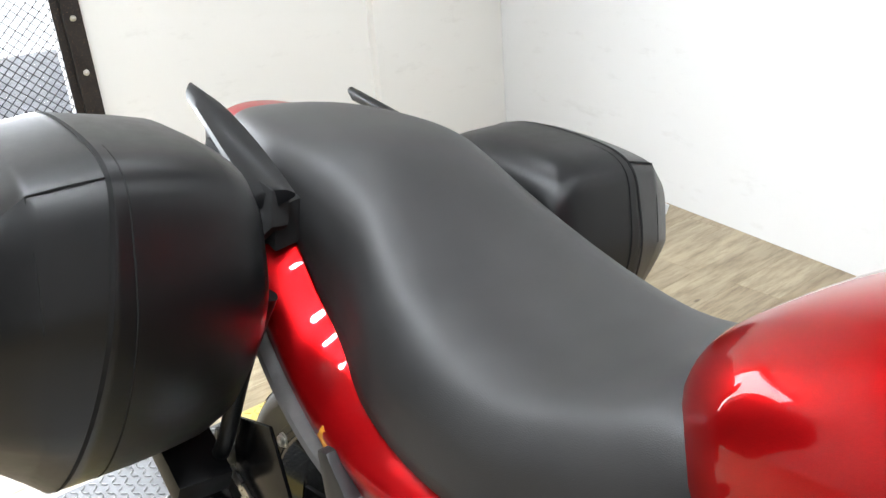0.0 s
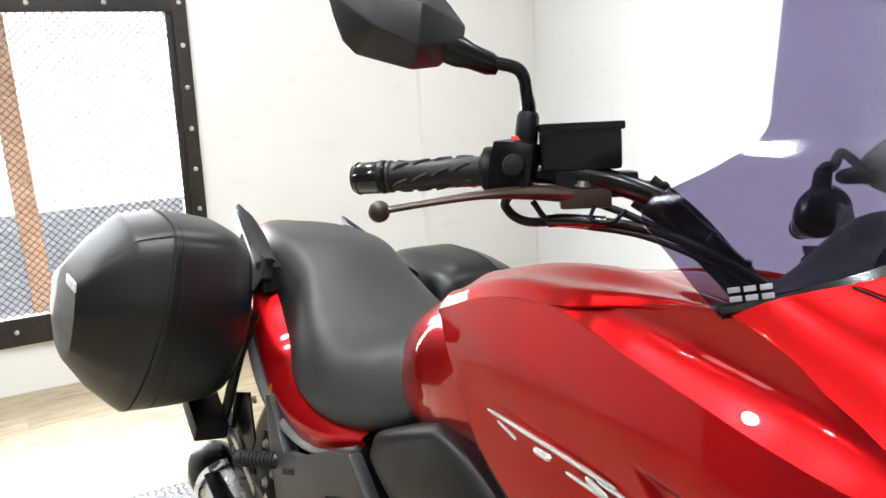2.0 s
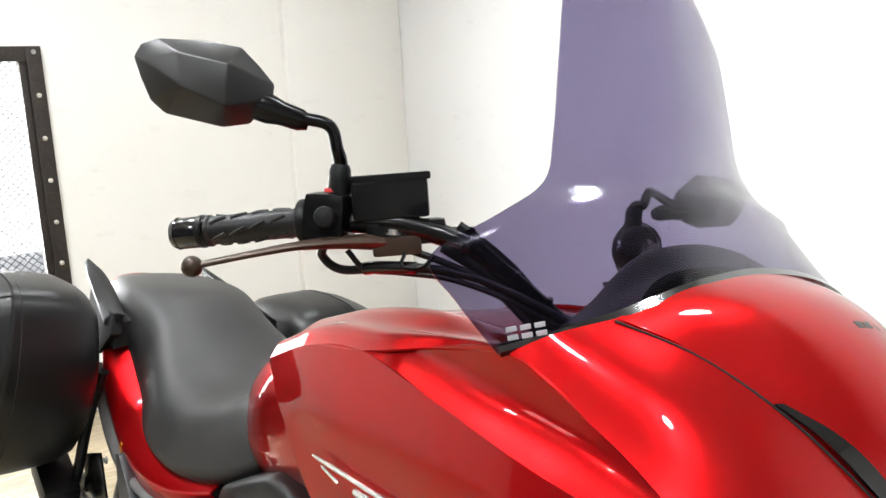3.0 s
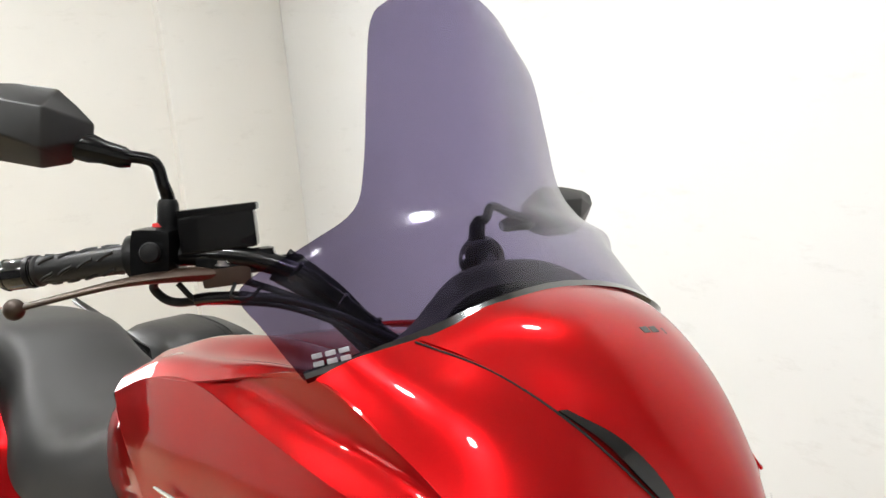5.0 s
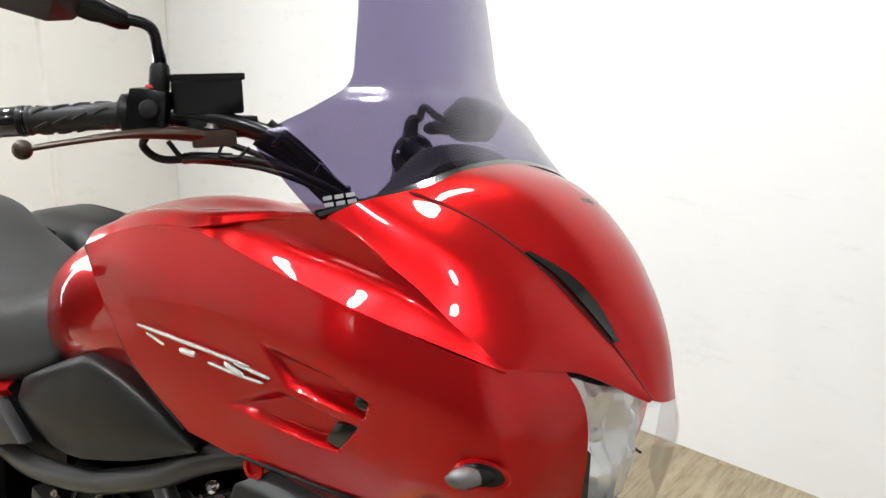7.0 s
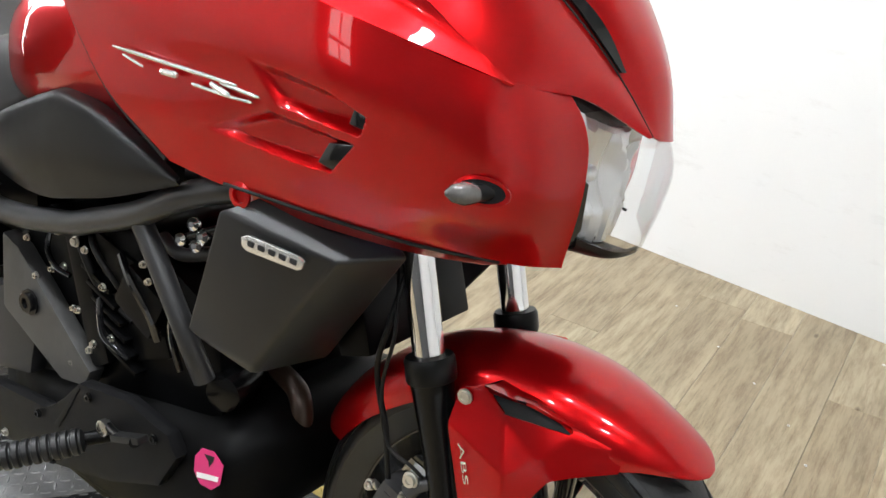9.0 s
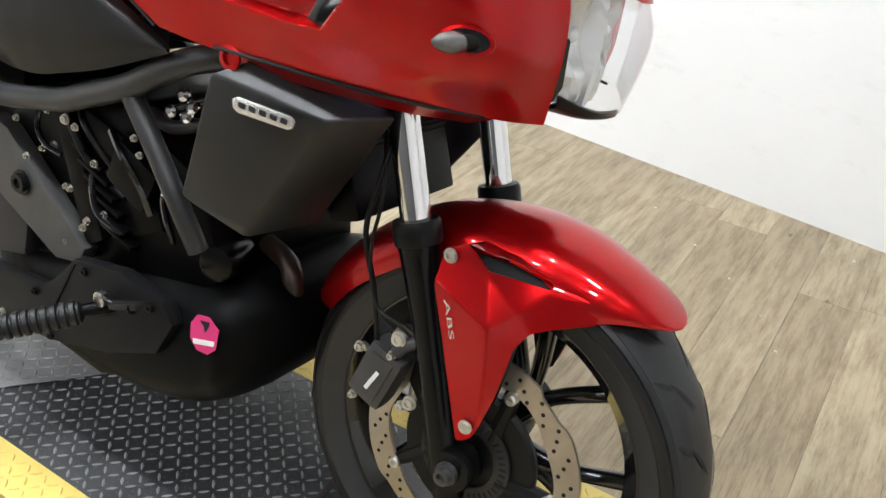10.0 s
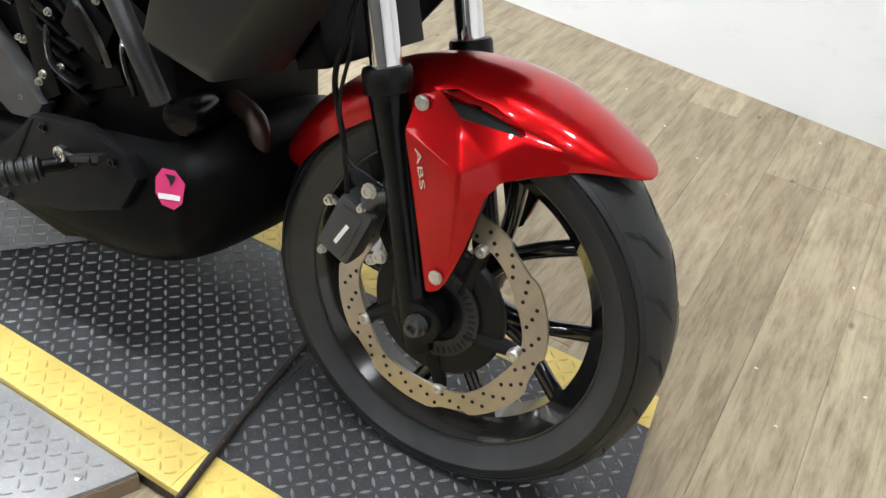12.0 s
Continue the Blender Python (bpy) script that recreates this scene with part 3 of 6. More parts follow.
def lift():
    l = empty("motorcycle_lift", "black tread-plate motorcycle lift deck with yellow painted edges", "motorcycle lift", Matrix.Translation((0, 0, FLOOR_Z)))
    dz = -FLOOR_Z

    def plate(name, x0, x1, y0, y1, mat, label):
        bm = box(((x0 + x1) / 2, (y0 + y1) / 2, dz - 0.008), (x1 - x0, y1 - y0, 0.016), 0.002)
        for v in bm.verts:
            if v.co.x > DECK_X1 - 0.01:
                v.co.x += 0.006 - 0.127 * v.co.y
        return part(name, bm, mat, l, label)
    deck = plate("deck_plate", DECK_X0, SPLIT_X - 0.0004, DECK_Y0, DECK_Y1, PLATE_BLACK, "worn black tread plate")
    nose = plate("deck_plate", SPLIT_X + 0.0004, DECK_X1, DECK_Y0, DECK_Y1, PLATE_BLACK, "worn black tread plate")
    any_ = lambda x, y: x < DECK_X1 - 0.006 - 0.127 * y
    tagged(part("tread", treads(any_, DECK_X0 + 0.01, SPLIT_X - 0.015, DECK_Y0 + 0.008, DECK_Y1 - 0.008, dz), PLATE_WORN, deck, smooth=False), kind="stuff")
    tagged(part("tread", treads(any_, SPLIT_X + 0.015, DECK_X1 + 0.06, DECK_Y0 + 0.008, DECK_Y1 - 0.008, dz), PLATE_WORN, nose, smooth=False), kind="stuff")
    for y0, y1 in ((DECK_Y0 - EDGE, DECK_Y0 - 0.0005), (DECK_Y1 + 0.0005, DECK_Y1 + EDGE)):
        for x0, x1 in ((DECK_X0, SPLIT_X - 0.0004), (SPLIT_X + 0.0004, DECK_X1)):
            e = plate("edge_strip", x0, x1, y0, y1, PLATE_YELLOW, "chipped yellow painted edge")
            tagged(part("tread", treads(any_, x0 + 0.01, x1 + (0.06 if x1 == DECK_X1 else -0.01), y0 + 0.008, y1 - 0.008, dz), PLATE_YELLOW, e, smooth=False), kind="stuff")
    for y in (DECK_Y0 - EDGE + 0.02, DECK_Y1 + EDGE - 0.02):
        part("side_rail", box(((DECK_X0 + DECK_X1) / 2 - 0.04, y, (dz - 0.016) / 2), (DECK_X1 - DECK_X0 - 0.10, 0.03, dz - 0.016), 0.003), RUST, l)
    for x in (DECK_X0 + 0.03, 0.40, DECK_X1 - 0.10):
        part("cross_rail", box((x, (DECK_Y0 + DECK_Y1) / 2, (dz - 0.016) / 2), (0.04, DECK_Y1 - DECK_Y0, dz - 0.016), 0.003), RUST, l)
    rod = tube([(0.535, -0.345, dz + 0.010), (0.500, -0.15, dz + 0.010), (0.472, 0.06, dz + 0.010), (0.455, 0.20, dz + 0.010)], 0.0062, 10, 4)
    solid_rod = part("hinge_rod", rod, RUST, l, "greasy black steel rod across the deck joint")
    part("rod_end", turned([(0.0085, -0.008), (0.0085, 0.003), (0.007, 0.005)], (0.5352, -0.346, dz + 0.011), (-0.17, 1, 0), 12), RUST, solid_rod)
    cover = slab([(-0.36, -0.225, dz + 0.0025), (-0.255, -0.225, dz + 0.0025), (-0.02, 0.065, dz + 0.0025), (-0.02, 0.22, dz + 0.0025), (-0.36, 0.22, dz + 0.0025)], (0, 0, 0.002), 0.0005)
    c = part("cover_plate", cover, PLATE_ALU, l, "bare aluminium tread cover plate")
    inside = lambda x, y: (y + 0.225) > (x + 0.265) * 1.23
    tagged(part("tread", treads(inside, -0.35, -0.025, -0.22, 0.212, dz + 0.0045), PLATE_ALU, c, smooth=False), kind="stuff")


lift()


def turntable():
    cx, cy, r = -0.30, 0.0, 0.80
    t = empty("turntable", "round bare aluminium tread-plate turntable with a dark rim", "turntable", Matrix.Translation((cx, cy, FLOOR_Z)))
    z = -FLOOR_Z - 0.017
    # two halves beside the deck
    for s, edge in ((-1, DECK_Y0 - EDGE - 0.002), (1, DECK_Y1 + EDGE + 0.002)):
        n = 60
        a0 = math.asin(abs(edge) / r)
        out = [(r * math.cos(a), s * r * math.sin(a), z) for a in np.linspace(a0, math.pi - a0, n)]
        p = part("plate", slab(out, (0, 0, 0.006)), PLATE_ALU, t, "scuffed bare aluminium tread plate")
        inside = lambda x, y: math.hypot(x, y) < r - 0.02
        lo, hi = (-r, edge - 0.01) if s < 0 else (edge + 0.01, r)
        tagged(part("tread", treads(inside, -r, r, lo, hi, z + 0.006), PLATE_ALU, p, smooth=False), kind="stuff")
        rim = [(r * 1.004 * math.cos(a), s * r * 1.004 * math.sin(a), 0) for a in np.linspace(a0, math.pi - a0, n)]
        bm = loft([[Vector(q) for q in rim] + [Vector(q) * 0.985 for q in rim[::-1]], [Vector(q) + V(0, 0, z - 0.001) for q in rim] + [Vector(q) * 0.985 + V(0, 0, z - 0.001) for q in rim[::-1]]])
        part("rim", bm, RIM_WOOD, t, "worn brown rim")
        for k in range(7):
            a = a0 + 0.10 + (math.pi - 2 * a0 - 0.2) * k / 6
            part("screw", turned([(0.007, 0), (0.007, 0.002), (0.002, 0.003)], ((r - 0.03) * math.cos(a), s * (r - 0.03) * math.sin(a), z + 0.006), (0, 0, 1), 8), BOLT, p)


turntable()


# crumbs on the floor
def crumbs():
    rng = random.Random(5)
    spots = [(1.097, 1.61), (0.697, 1.40), (1.379, 0.60), (1.25, 0.42), (1.18, 0.55), (0.95, 1.15), (1.02, 1.02), (0.52, 1.55), (0.83, 1.28), (1.30, 0.95)]
    for x, y in spots:
        bm = bmesh.new()
        bmesh.ops.create_icosphere(bm, subdivisions=1, radius=0.0045)
        for v in bm.verts:
            v.co *= rng.uniform(0.6, 1.2)
            v.co.z *= 0.55
        bmesh.ops.transform(bm, matrix=Matrix.Translation((x, y, FLOOR_Z + 0.002)), verts=bm.verts)
        solid("crumb", bm, WHITE_MARK, "small pale paint crumb on the plank floor", "debris", group="crumbs on the floor")


crumbs()

# ---- motorcycle ----
# built upright: x forward, y to its left, z up; the Empty leans it on its stand
bike = empty("motorcycle", "candy red touring motorcycle with tinted screen and black side cases", "motorcycle", pose(0, 0, 0, BIKE_LEAN, 0, 0))
FW = V(0.765, 0.0, 0.288)      # front axle
RW = V(-0.765, 0.0, 0.300)     # rear axle


def ring_profile(r_in, r_out, w, crown):
    """Closed section of a tyre: (radius, along)."""
    pts = []
    for k in range(13):
        a = math.pi * k / 12
        pts.append((r_out - crown * (1 - math.sin(a) ** 0.8), -math.cos(a) * w / 2))
    pts += [(r_in + 0.018, w * 0.43), (r_in, w * 0.36), (r_in, -w * 0.36), (r_in + 0.018, -w * 0.43)]
    return pts


def tyre(parent, c, r_in, r_out, w):
    t = part("tyre", turned(ring_profile(r_in, r_out, w, 0.040), c, (0, 1, 0), 96, closed=True), RUBBER, parent, "worn black rubber tyre", 50)
    # raised sidewall bead line
    for s in (-1, 1):
        for h, a in ((.022, .437), (.034, .452), (.048, .468)):
            part("bead_line", turned([(r_in + h, s * w * a), (r_in + h + .001, s * (w * a + .0018)), (r_in + h + .0035, s * (w * a + .0022)), (r_in + h + .005, s * (w * a + .0008))], c, (0, 1, 0), 96, closed=True), BLACK_SATIN, t)
    band = [(r_out - 0.040 * (1 - math.sin(a) ** 0.8) + 0.0009, -math.cos(a) * w / 2) for a in np.linspace(math.pi * .16, math.pi * .84, 17)]
    band += [(r - .004, y) for r, y in band[::-1]]
    part("tread_band", turned(band, c, (0, 1, 0), 96, closed=True), TREAD_RUBBER, t, "scuffed grey-black tread")
    # sidewall rings in a paler grey that stands for the sheen on the rubber
    for s in (-1, 1):
        prof = [(r_out - .042, w * .5045), (r_in + .0185, w * .440), (r_in + .004, w * .384), (r_in + .004, w * .370), (r_in + .0185, w * .425), (r_out - .042, w * .490)]
        part("sidewall", turned([(r, s * y) for r, y in prof], c, (0, 1, 0), 96, closed=True), SIDEWALL, t, "sidewall band, paler grey for its sheen")
    # tread sipes: thin dark inlays, slanted across the shoulder
    bm = bmesh.new()
    n = 22
    for k in range(n):
        for s in (-1, 1):
            for lane, (lo, hi, skew) in enumerate(((0.16, 0.62, 0.16), (0.60, 0.88, 0.07))):
                a0 = 2 * math.pi * (k + (0.5 if s > 0 else 0) + lane * 0.45) / n
                line = []
                for q in range(8):
                    u = lo + (hi - lo) * q / 7
                    cs = u * 0.98
                    al = math.acos(max(-1, min(1, cs)))
                    rr = r_out - 0.040 * (1 - math.sin(al) ** 0.8) + 0.0022
                    ang = a0 + skew * q / 7
                    line.append(Vector((c.x + rr * math.cos(ang), c.y + s * cs * w / 2, c.z + rr * math.sin(ang))))
                for p, q2, e0, e1 in zip(line, line[1:], range(8), range(1, 8)):
                    rad = (p - Vector((c.x, p.y, c.z))).normalized()
                    d = (q2 - p).normalized()
                    side = d.cross(rad).normalized()
                    w0 = 0.0034 * math.sin(math.pi * (e0 + 0.15) / 7.3)
                    w1 = 0.0034 * math.sin(math.pi * (e1 + 0.15) / 7.3)
                    bm.faces.new([bm.verts.new(z) for z in (p + side * w0, p - side * w0, q2 - side * w1, q2 + side * w1)])
    tagged(part("tread_groove", bm, GROOVE, t, "dark tread grooves", smooth=False), kind="stuff")
    return t


# sidewall sheen put into the colour: lighter than the tyre rubber
SIDEWALL = plain("sheen_sidewall_rubber", (0.030, 0.0315, 0.034), 0.42, vary=0.3, grain=50.0, relief=0.3, relief_scale=300.0)
# worn lip, its grey raised to carry the highlight along the rim
RIM_LIP = plain("worn_highlight_rim_lip", (0.035, 0.035, 0.037), 0.22, metal=0.6, vary=0.3, grain=30.0)
BELLY_BLACK = plain("belly_plastic", (0.003, 0.003, 0.0031), 0.42, spec=0.05, relief=0.1, relief_scale=500.0)
GROOVE = plain("groove_black", (0.004, 0.004, 0.004), 0.9)


def rim_and_spokes(parent, c, r, w):
    prof = [(r - 0.004, -w / 2), (r + 0.006, -w / 2 - 0.001), (r + 0.008, -w / 2 + 0.004), (r, -w / 2 + 0.008), (r - 0.012, -w * 0.25), (r - 0.012, w * 0.25), (r, w / 2 - 0.008), (r + 0.008, w / 2 - 0.004), (r + 0.006, w / 2 + 0.001), (r - 0.004, w / 2), (r - 0.030, w * 0.22), (r - 0.030, -w * 0.22)]
    rim = part("rim", turned(prof, c, (0, 1, 0), 80, closed=True), BLACK_GLOSS, parent, "gloss black cast rim", 30)
    for k in range(5):
        a = math.radians(-13 + 72 * k)
        for s in (-1, 1):
            p0 = c + V(math.cos(a) * 0.045, 0, math.sin(a) * 0.045)
            a1 = a + s * math.radians(9)
            a2 = a + s * math.radians(18)
            p1 = c + V(math.cos(a1) * 0.12, 0, math.sin(a1) * 0.12)
            p2 = c + V(math.cos(a2) * (r - 0.024), 0, math.sin(a2) * (r - 0.024))
            part("spoke", tube([p0, p1, p2], [0.019, 0.0115, 0.0135], 10, 5), BLACK_GLOSS, rim)
    for s in (-1, 1):
        part("rim_lip", turned([(r + 0.002, s * (w / 2 + 0.003)), (r + 0.010, s * (w / 2 + 0.006)), (r + 0.013, s * (w / 2 + 0.003)), (r + 0.008, s * (w / 2 - 0.004)), (r - 0.002, s * (w / 2 - 0.006))], c, (0, 1, 0), 96, closed=True), RIM_LIP, rim, "worn satin rim lip, paler for its highlight")
    part("hub", turned([(0.02, -0.065), (0.038, -0.062), (0.042, -0.03), (0.032, 0), (0.042, 0.03), (0.038, 0.062), (0.02, 0.065)], c, (0, 1, 0), 28), BLACK_SATIN, rim)
    return rim


def wave_disc(c, y, r_out, r_in, t, waves, holes=True):
    """A petal brake disc with drilled holes."""
    bm = bmesh.new()
    n = 120
    rings = []
    for r, yy in ((r_out, y - t / 2), (r_out, y + t / 2), (r_in, y + t / 2), (r_in, y - t / 2)):
        ring = []
        for k in range(n):
            a = 2 * math.pi * k / n
            f = (a * waves / (2 * math.pi)) % 1.0
            if r == r_out:
                rr = r - 0.0075 * max(0, min(1, (f - 0.62) / 0.1)) * (1 if f < 0.94 else (1 - f) / 0.06)
            else:
                rr = r + 0.003 * math.cos(a * waves)
            ring.append(Vector((c.x + rr * math.cos(a), yy, c.z + rr * math.sin(a))))
        rings.append(ring)
    rings.append(rings[0])
    loft(rings, False, bm)
    bmesh.ops.remove_doubles(bm, verts=bm.verts, dist=1e-6)
    return bm


def front_end():
    wheel = part("front_wheel", turned([(0.012, -0.10), (0.012, 0.10)], FW, (0, 1, 0), 16), STEEL, bike, "front wheel with black five-spoke rim")
    tyre(wheel, FW, 0.233, 0.310, 0.138)
    rim_and_spokes(wheel, FW, 0.236, 0.100)
    # brake disc on the right
    yd = -0.080
    disc = part("brake_disc", wave_disc(FW, yd, 0.168, 0.130, 0.0045, 6), ROTOR, bike, "scored wave-edged brake disc")
    bm = bmesh.new()
    for k in range(72):
        a = 2 * math.pi * k / 72
        r = (0.138, 0.147, 0.156)[k % 3]
        turned([(0.0030, -0.0031), (0.0030, 0.0031)], FW + V(math.cos(a) * r, yd, math.sin(a) * r), (0, 1, 0), 8, bm)
    part("drill_hole", bm, GROOVE, disc, "drilled cooling holes", smooth=False)
    carrier = bmesh.new()
    for k in range(5):
        a = math.radians(-76.5 + 72 * k)
        p0 = FW + V(math.cos(a - 0.25) * 0.055, yd + 0.004, math.sin(a - 0.25) * 0.055)
        p1 = FW + V(math.cos(a) * 0.127, yd + 0.002, math.sin(a) * 0.127)
        part("carrier_arm", tube([p0, p1], [0.016, 0.010], 8, 1), BLACK_MATT, disc)
    turned([(0.030, yd - 0.004), (0.100, yd - 0.003), (0.104, yd + 0.002), (0.104, yd + 0.008), (0.030, yd + 0.012)], FW, (0, 1, 0), 48, carrier)
    part("disc_carrier", carrier, BLACK_MATT, disc, "black disc carrier")
    for k in range(5):
        a = math.radians(-76.5 + 72 * k)
        b = turned([(0.0088, 0.004), (0.0088, -0.011), (0.0066, -0.0135), (0.0036, -0.0135), (0.003, -0.010)], FW + V(math.cos(a) * 0.127, yd, math.sin(a) * 0.127), (0, 1, 0), 14)
        part("disc_bobbin", b, BOLT, disc)
    tone = part("sensor_ring", turned([(0.046, yd - 0.010), (0.070, yd - 0.010), (0.070, yd - 0.006), (0.046, yd - 0.006)], FW, (0, 1, 0), 60, closed=True), DARK_CAST, bike, "dark slotted sensor ring")
    bm = bmesh.new()
    for k in range(40):
        a = 2 * math.pi * k / 40
        box(FW + V(math.cos(a) * 0.060, yd - 0.0102, math.sin(a) * 0.060), (0.010, 0.001, 0.0035), 0, Matrix.Rotation(-a, 4, "Y"), bm)
    part("slot", bm, GROOVE, tone, smooth=False)
    # fork
    for s in (-1, 1):
        y = 0.112 * s
        ax = V(0.752, y, 0.270)
        top = V(0.545, y, 0.925)
        d = (top - ax).normalized()
        leg = tube([ax - d * 0.035, ax + d * 0.02, ax + d * 0.20, ax + d * 0.30, ax + d * 0.325], [0.022, 0.0235, 0.0215, 0.0265, 0.0285], 20, 4)
        leg_ob = part("fork_leg", leg, BLACK_SATIN, bike, "black lower fork leg")
        part("dust_seal", tube([ax + d * 0.325, ax + d * 0.330, ax + d * 0.352, ax + d * 0.357], [0.031, 0.0325, 0.0325, 0.030], 24, 1), BLACK_MATT, leg_ob)
        part("fork_tube", tube([ax + d * 0.355, top], 0.0205, 24, 1), CHROME, bike, "polished chrome fork tube")
        part("axle_clamp", turned([(0.030, -0.022), (0.033, -0.015), (0.033, 0.018), (0.028, 0.024)], (FW.x, y, FW.z), (0, 1, 0), 24), BLACK_SATIN, leg_ob)
        nut = turned([(0.0165, 0), (0.0165, 0.008), (0.012, 0.0085), (0.012, 0.018), (0.007, 0.018), (0.006, 0.012)], (FW.x, y + s * 0.022, FW.z), (0, s, 0), 12)
        part("axle_nut", nut, GREY_CAST, leg_ob)
    # fender: arched shell over the tyre
    rows = []
    for a, hw, lift in ((50.5, 0.012, 0.063), (52, 0.034, 0.059), (55, 0.052, 0.049), (60, 0.066, 0.027), (64, 0.075, 0.008), (68, 0.081, 0.0), (78, 0.088, 0.0), (90, 0.089, 0.0), (104, 0.088, 0.0), (120, 0.086, 0.0), (138, 0.083, 0.002), (150, 0.076, 0.008), (158, 0.062, 0.016)):
        t = math.radians(a)
        row = []
        for u, r in ((-1.0, 0.278), (-0.985, 0.302), (-0.80, 0.326), (-0.42, 0.339), (0.0, 0.343), (0.42, 0.339), (0.80, 0.326), (0.985, 0.302), (1.0, 0.278)):
            rr = r + lift * (0.343 - r) / 0.065
            row.append((FW.x + math.cos(t) * rr, u * hw, FW.z + math.sin(t) * rr))
        rows.append(row)
    fender = part("front_fender", shell(dense(rows, 5, 4), 0.003, FW), RED, bike, "glossy candy red front mudguard", 60)
    # faceted fender stays down each fork leg
    for s in (-1, 1):
        k = 1.0 if s < 0 else 0.84
        at = dict(L0=(.699, .137, .549), T=(.702, .124, .597), T2=(.732, .124, .602), VL=(.764, .127, .580), C=(.787, .150, .526), cm=(.794, .149, .468),
                  cb=(.798, .144, .392), tip=(.793, .141, .362), L1=(.771, .140, .344), Lm=(.734, .140, .454), r1=(.809, .136, .421), r2=(.814, .130, .465),
                  r3=(.817, .124, .497), r4=(.829, .115, .520), r5=(.852, .103, .531), r6=(.896, .0770, .5455), vt=(.838, .097, .573), vt2=(.876, .0800, .574), mid=(.811, .1225, .541),
                  U1=(.785, .104, .600), U2=(.838, .088, .583), U1i=(.785, .070, .598), U2i=(.838, .066, .584), Ti=(.735, .078, .602))
        faces = ["L0 C cm Lm", "Lm cm cb L1", "L1 cb tip", "L0 T VL", "T T2 VL", "L0 VL C", "VL mid C", "VL vt mid", "vt r5 r4 mid", "vt vt2 r6 r5", "C mid r4 r3",
                 "C r3 r2 cm", "cm r2 r1 cb", "cb r1 tip", "U2 vt2 vt"]
        if s < 0:
            faces += ["T2 Ti U1i U1", "U1 U1i U2i U2", "U2 U2i vt2"]
        bm = bmesh.new()
        vs = {n: bm.verts.new((x, s * k * y, z)) for n, (x, y, z) in at.items()}
        for f in faces:
            bm.faces.new([vs[n] for n in f.split()])
        for v in [v for v in bm.verts if not v.link_faces]:
            bm.verts.remove(v)
        bmesh.ops.recalc_face_normals(bm, faces=bm.faces)
        bmesh.ops.bevel(bm, geom=[e for e in bm.edges if len(e.link_faces) == 2 and e.calc_face_angle() > 0.15], offset=.0045, segments=3, profile=.5, affect="EDGES", clamp_overlap=True)
        bmesh.ops.solidify(bm, geom=bm.faces[:], thickness=.004)
        stay = part("fender_stay", bm, RED, fender, "red faceted mudguard side stay", 42)
        liner = slab([(at[n][0], s * (k * at[n][1] - .008), at[n][2]) for n in ("L0", "C", "r3", "r2", "r1", "tip", "L1", "Lm")], (0, -s * .002, 0))
        part("stay_liner", liner, BLACK_MATT, stay, "black inner liner", smooth=False)
        # black sheet behind the vent opening, painted as the shade in the hole
        hole = slab([(x, s * (k * y - .010), z) for x, y, z in (at["T2"], at["U1"], at["U2"], at["vt"], at["VL"])], (0, -s * .004, -.002), 0.0008)
        part("fender_vent", hole, GROOVE, stay, "black sheet for the shade inside the vent")
        for px, pz, py in ((.783, .377, .146), (.712, .588, .129)):
            part("bolt", hexbolt(bmesh.new(), (px, s * k * py, pz), (0, s, 0), 0.0075, 0.005), BOLT, stay)
        if s < 0:
            part("decal", lettering("ABS", .052, .0076, V(.7205, -.1438, .535), V(.331, 0, -.944), V(.944, 0, .331)), SILVER, stay, "small pale lettering", smooth=False)
    # caliper on the right leg
    cal = box((0.630, -0.116, 0.378), (0.058, 0.044, 0.094), 0.012, Matrix.Rotation(radians(20), 4, "Y"))
    caliper = part("brake_caliper", cal, CALIPER_GREY, bike, "grey cast brake caliper")
    part("caliper_body", box((0.622, -0.100, 0.372), (0.046, 0.060, 0.074), 0.008, Matrix.Rotation(radians(20), 4, "Y")), BLACK_METAL, caliper)
    part("caliper_bracket", slab([(0.68, -0.105, 0.465), (0.715, -0.105, 0.440), (0.720, -0.105, 0.360), (0.690, -0.105, 0.345), (0.668, -0.105, 0.375)], (0, 0.010, 0), 0.002), BLACK_METAL, caliper)
    for px, pz, r in ((0.659, 0.448, 0.0085), (0.690, 0.362, 0.008), (0.678, 0.352, 0.006), (0.598, 0.334, 0.005), (0.600, 0.412, 0.006), (0.652, 0.420, 0.005)):
        part("bolt", hexbolt(bmesh.new(), (px, -0.132, pz), (0, -1, 0), r, 0.008), BOLT, caliper)
    part("caliper_rib", box((.630, -.1375, .378), (0.036, 0.006, 0.072), 0.003, Matrix.Rotation(radians(20), 4, "Y")), CALIPER_GREY, caliper)
    part("caliper_lug", tube([(.655, -.128, .425), (.668, -.124, .440), (.690, -.118, .452)], [.012, .010, .009], 10, 3), CALIPER_GREY, caliper)
    part("bleed_nipple", turned([(.004, 0), (.006, .004), (.006, .012), (.003, .014)], (.610, -.128, .408), (-.6, -.3, .6), 10), STEEL, caliper)
    lab = box((0.630, -0.1412, 0.374), (0.036, 0.001, 0.006), 0, Matrix.Rotation(radians(-62), 4, "Y"))
    part("caliper_mark", lab, WHITE_MARK, caliper, "pale maker mark", smooth=False)
    part("brake_hose", tube([(0.622, -0.125, 0.420), (0.612, -0.135, 0.500), (0.590, -0.140, 0.580), (0.600, -0.140, 0.650), (0.590, -0.10, 0.740), (0.55, -0.08, 0.84)], 0.0040, 10, 8), BLACK_MATT, bike, "black rubber brake hose")
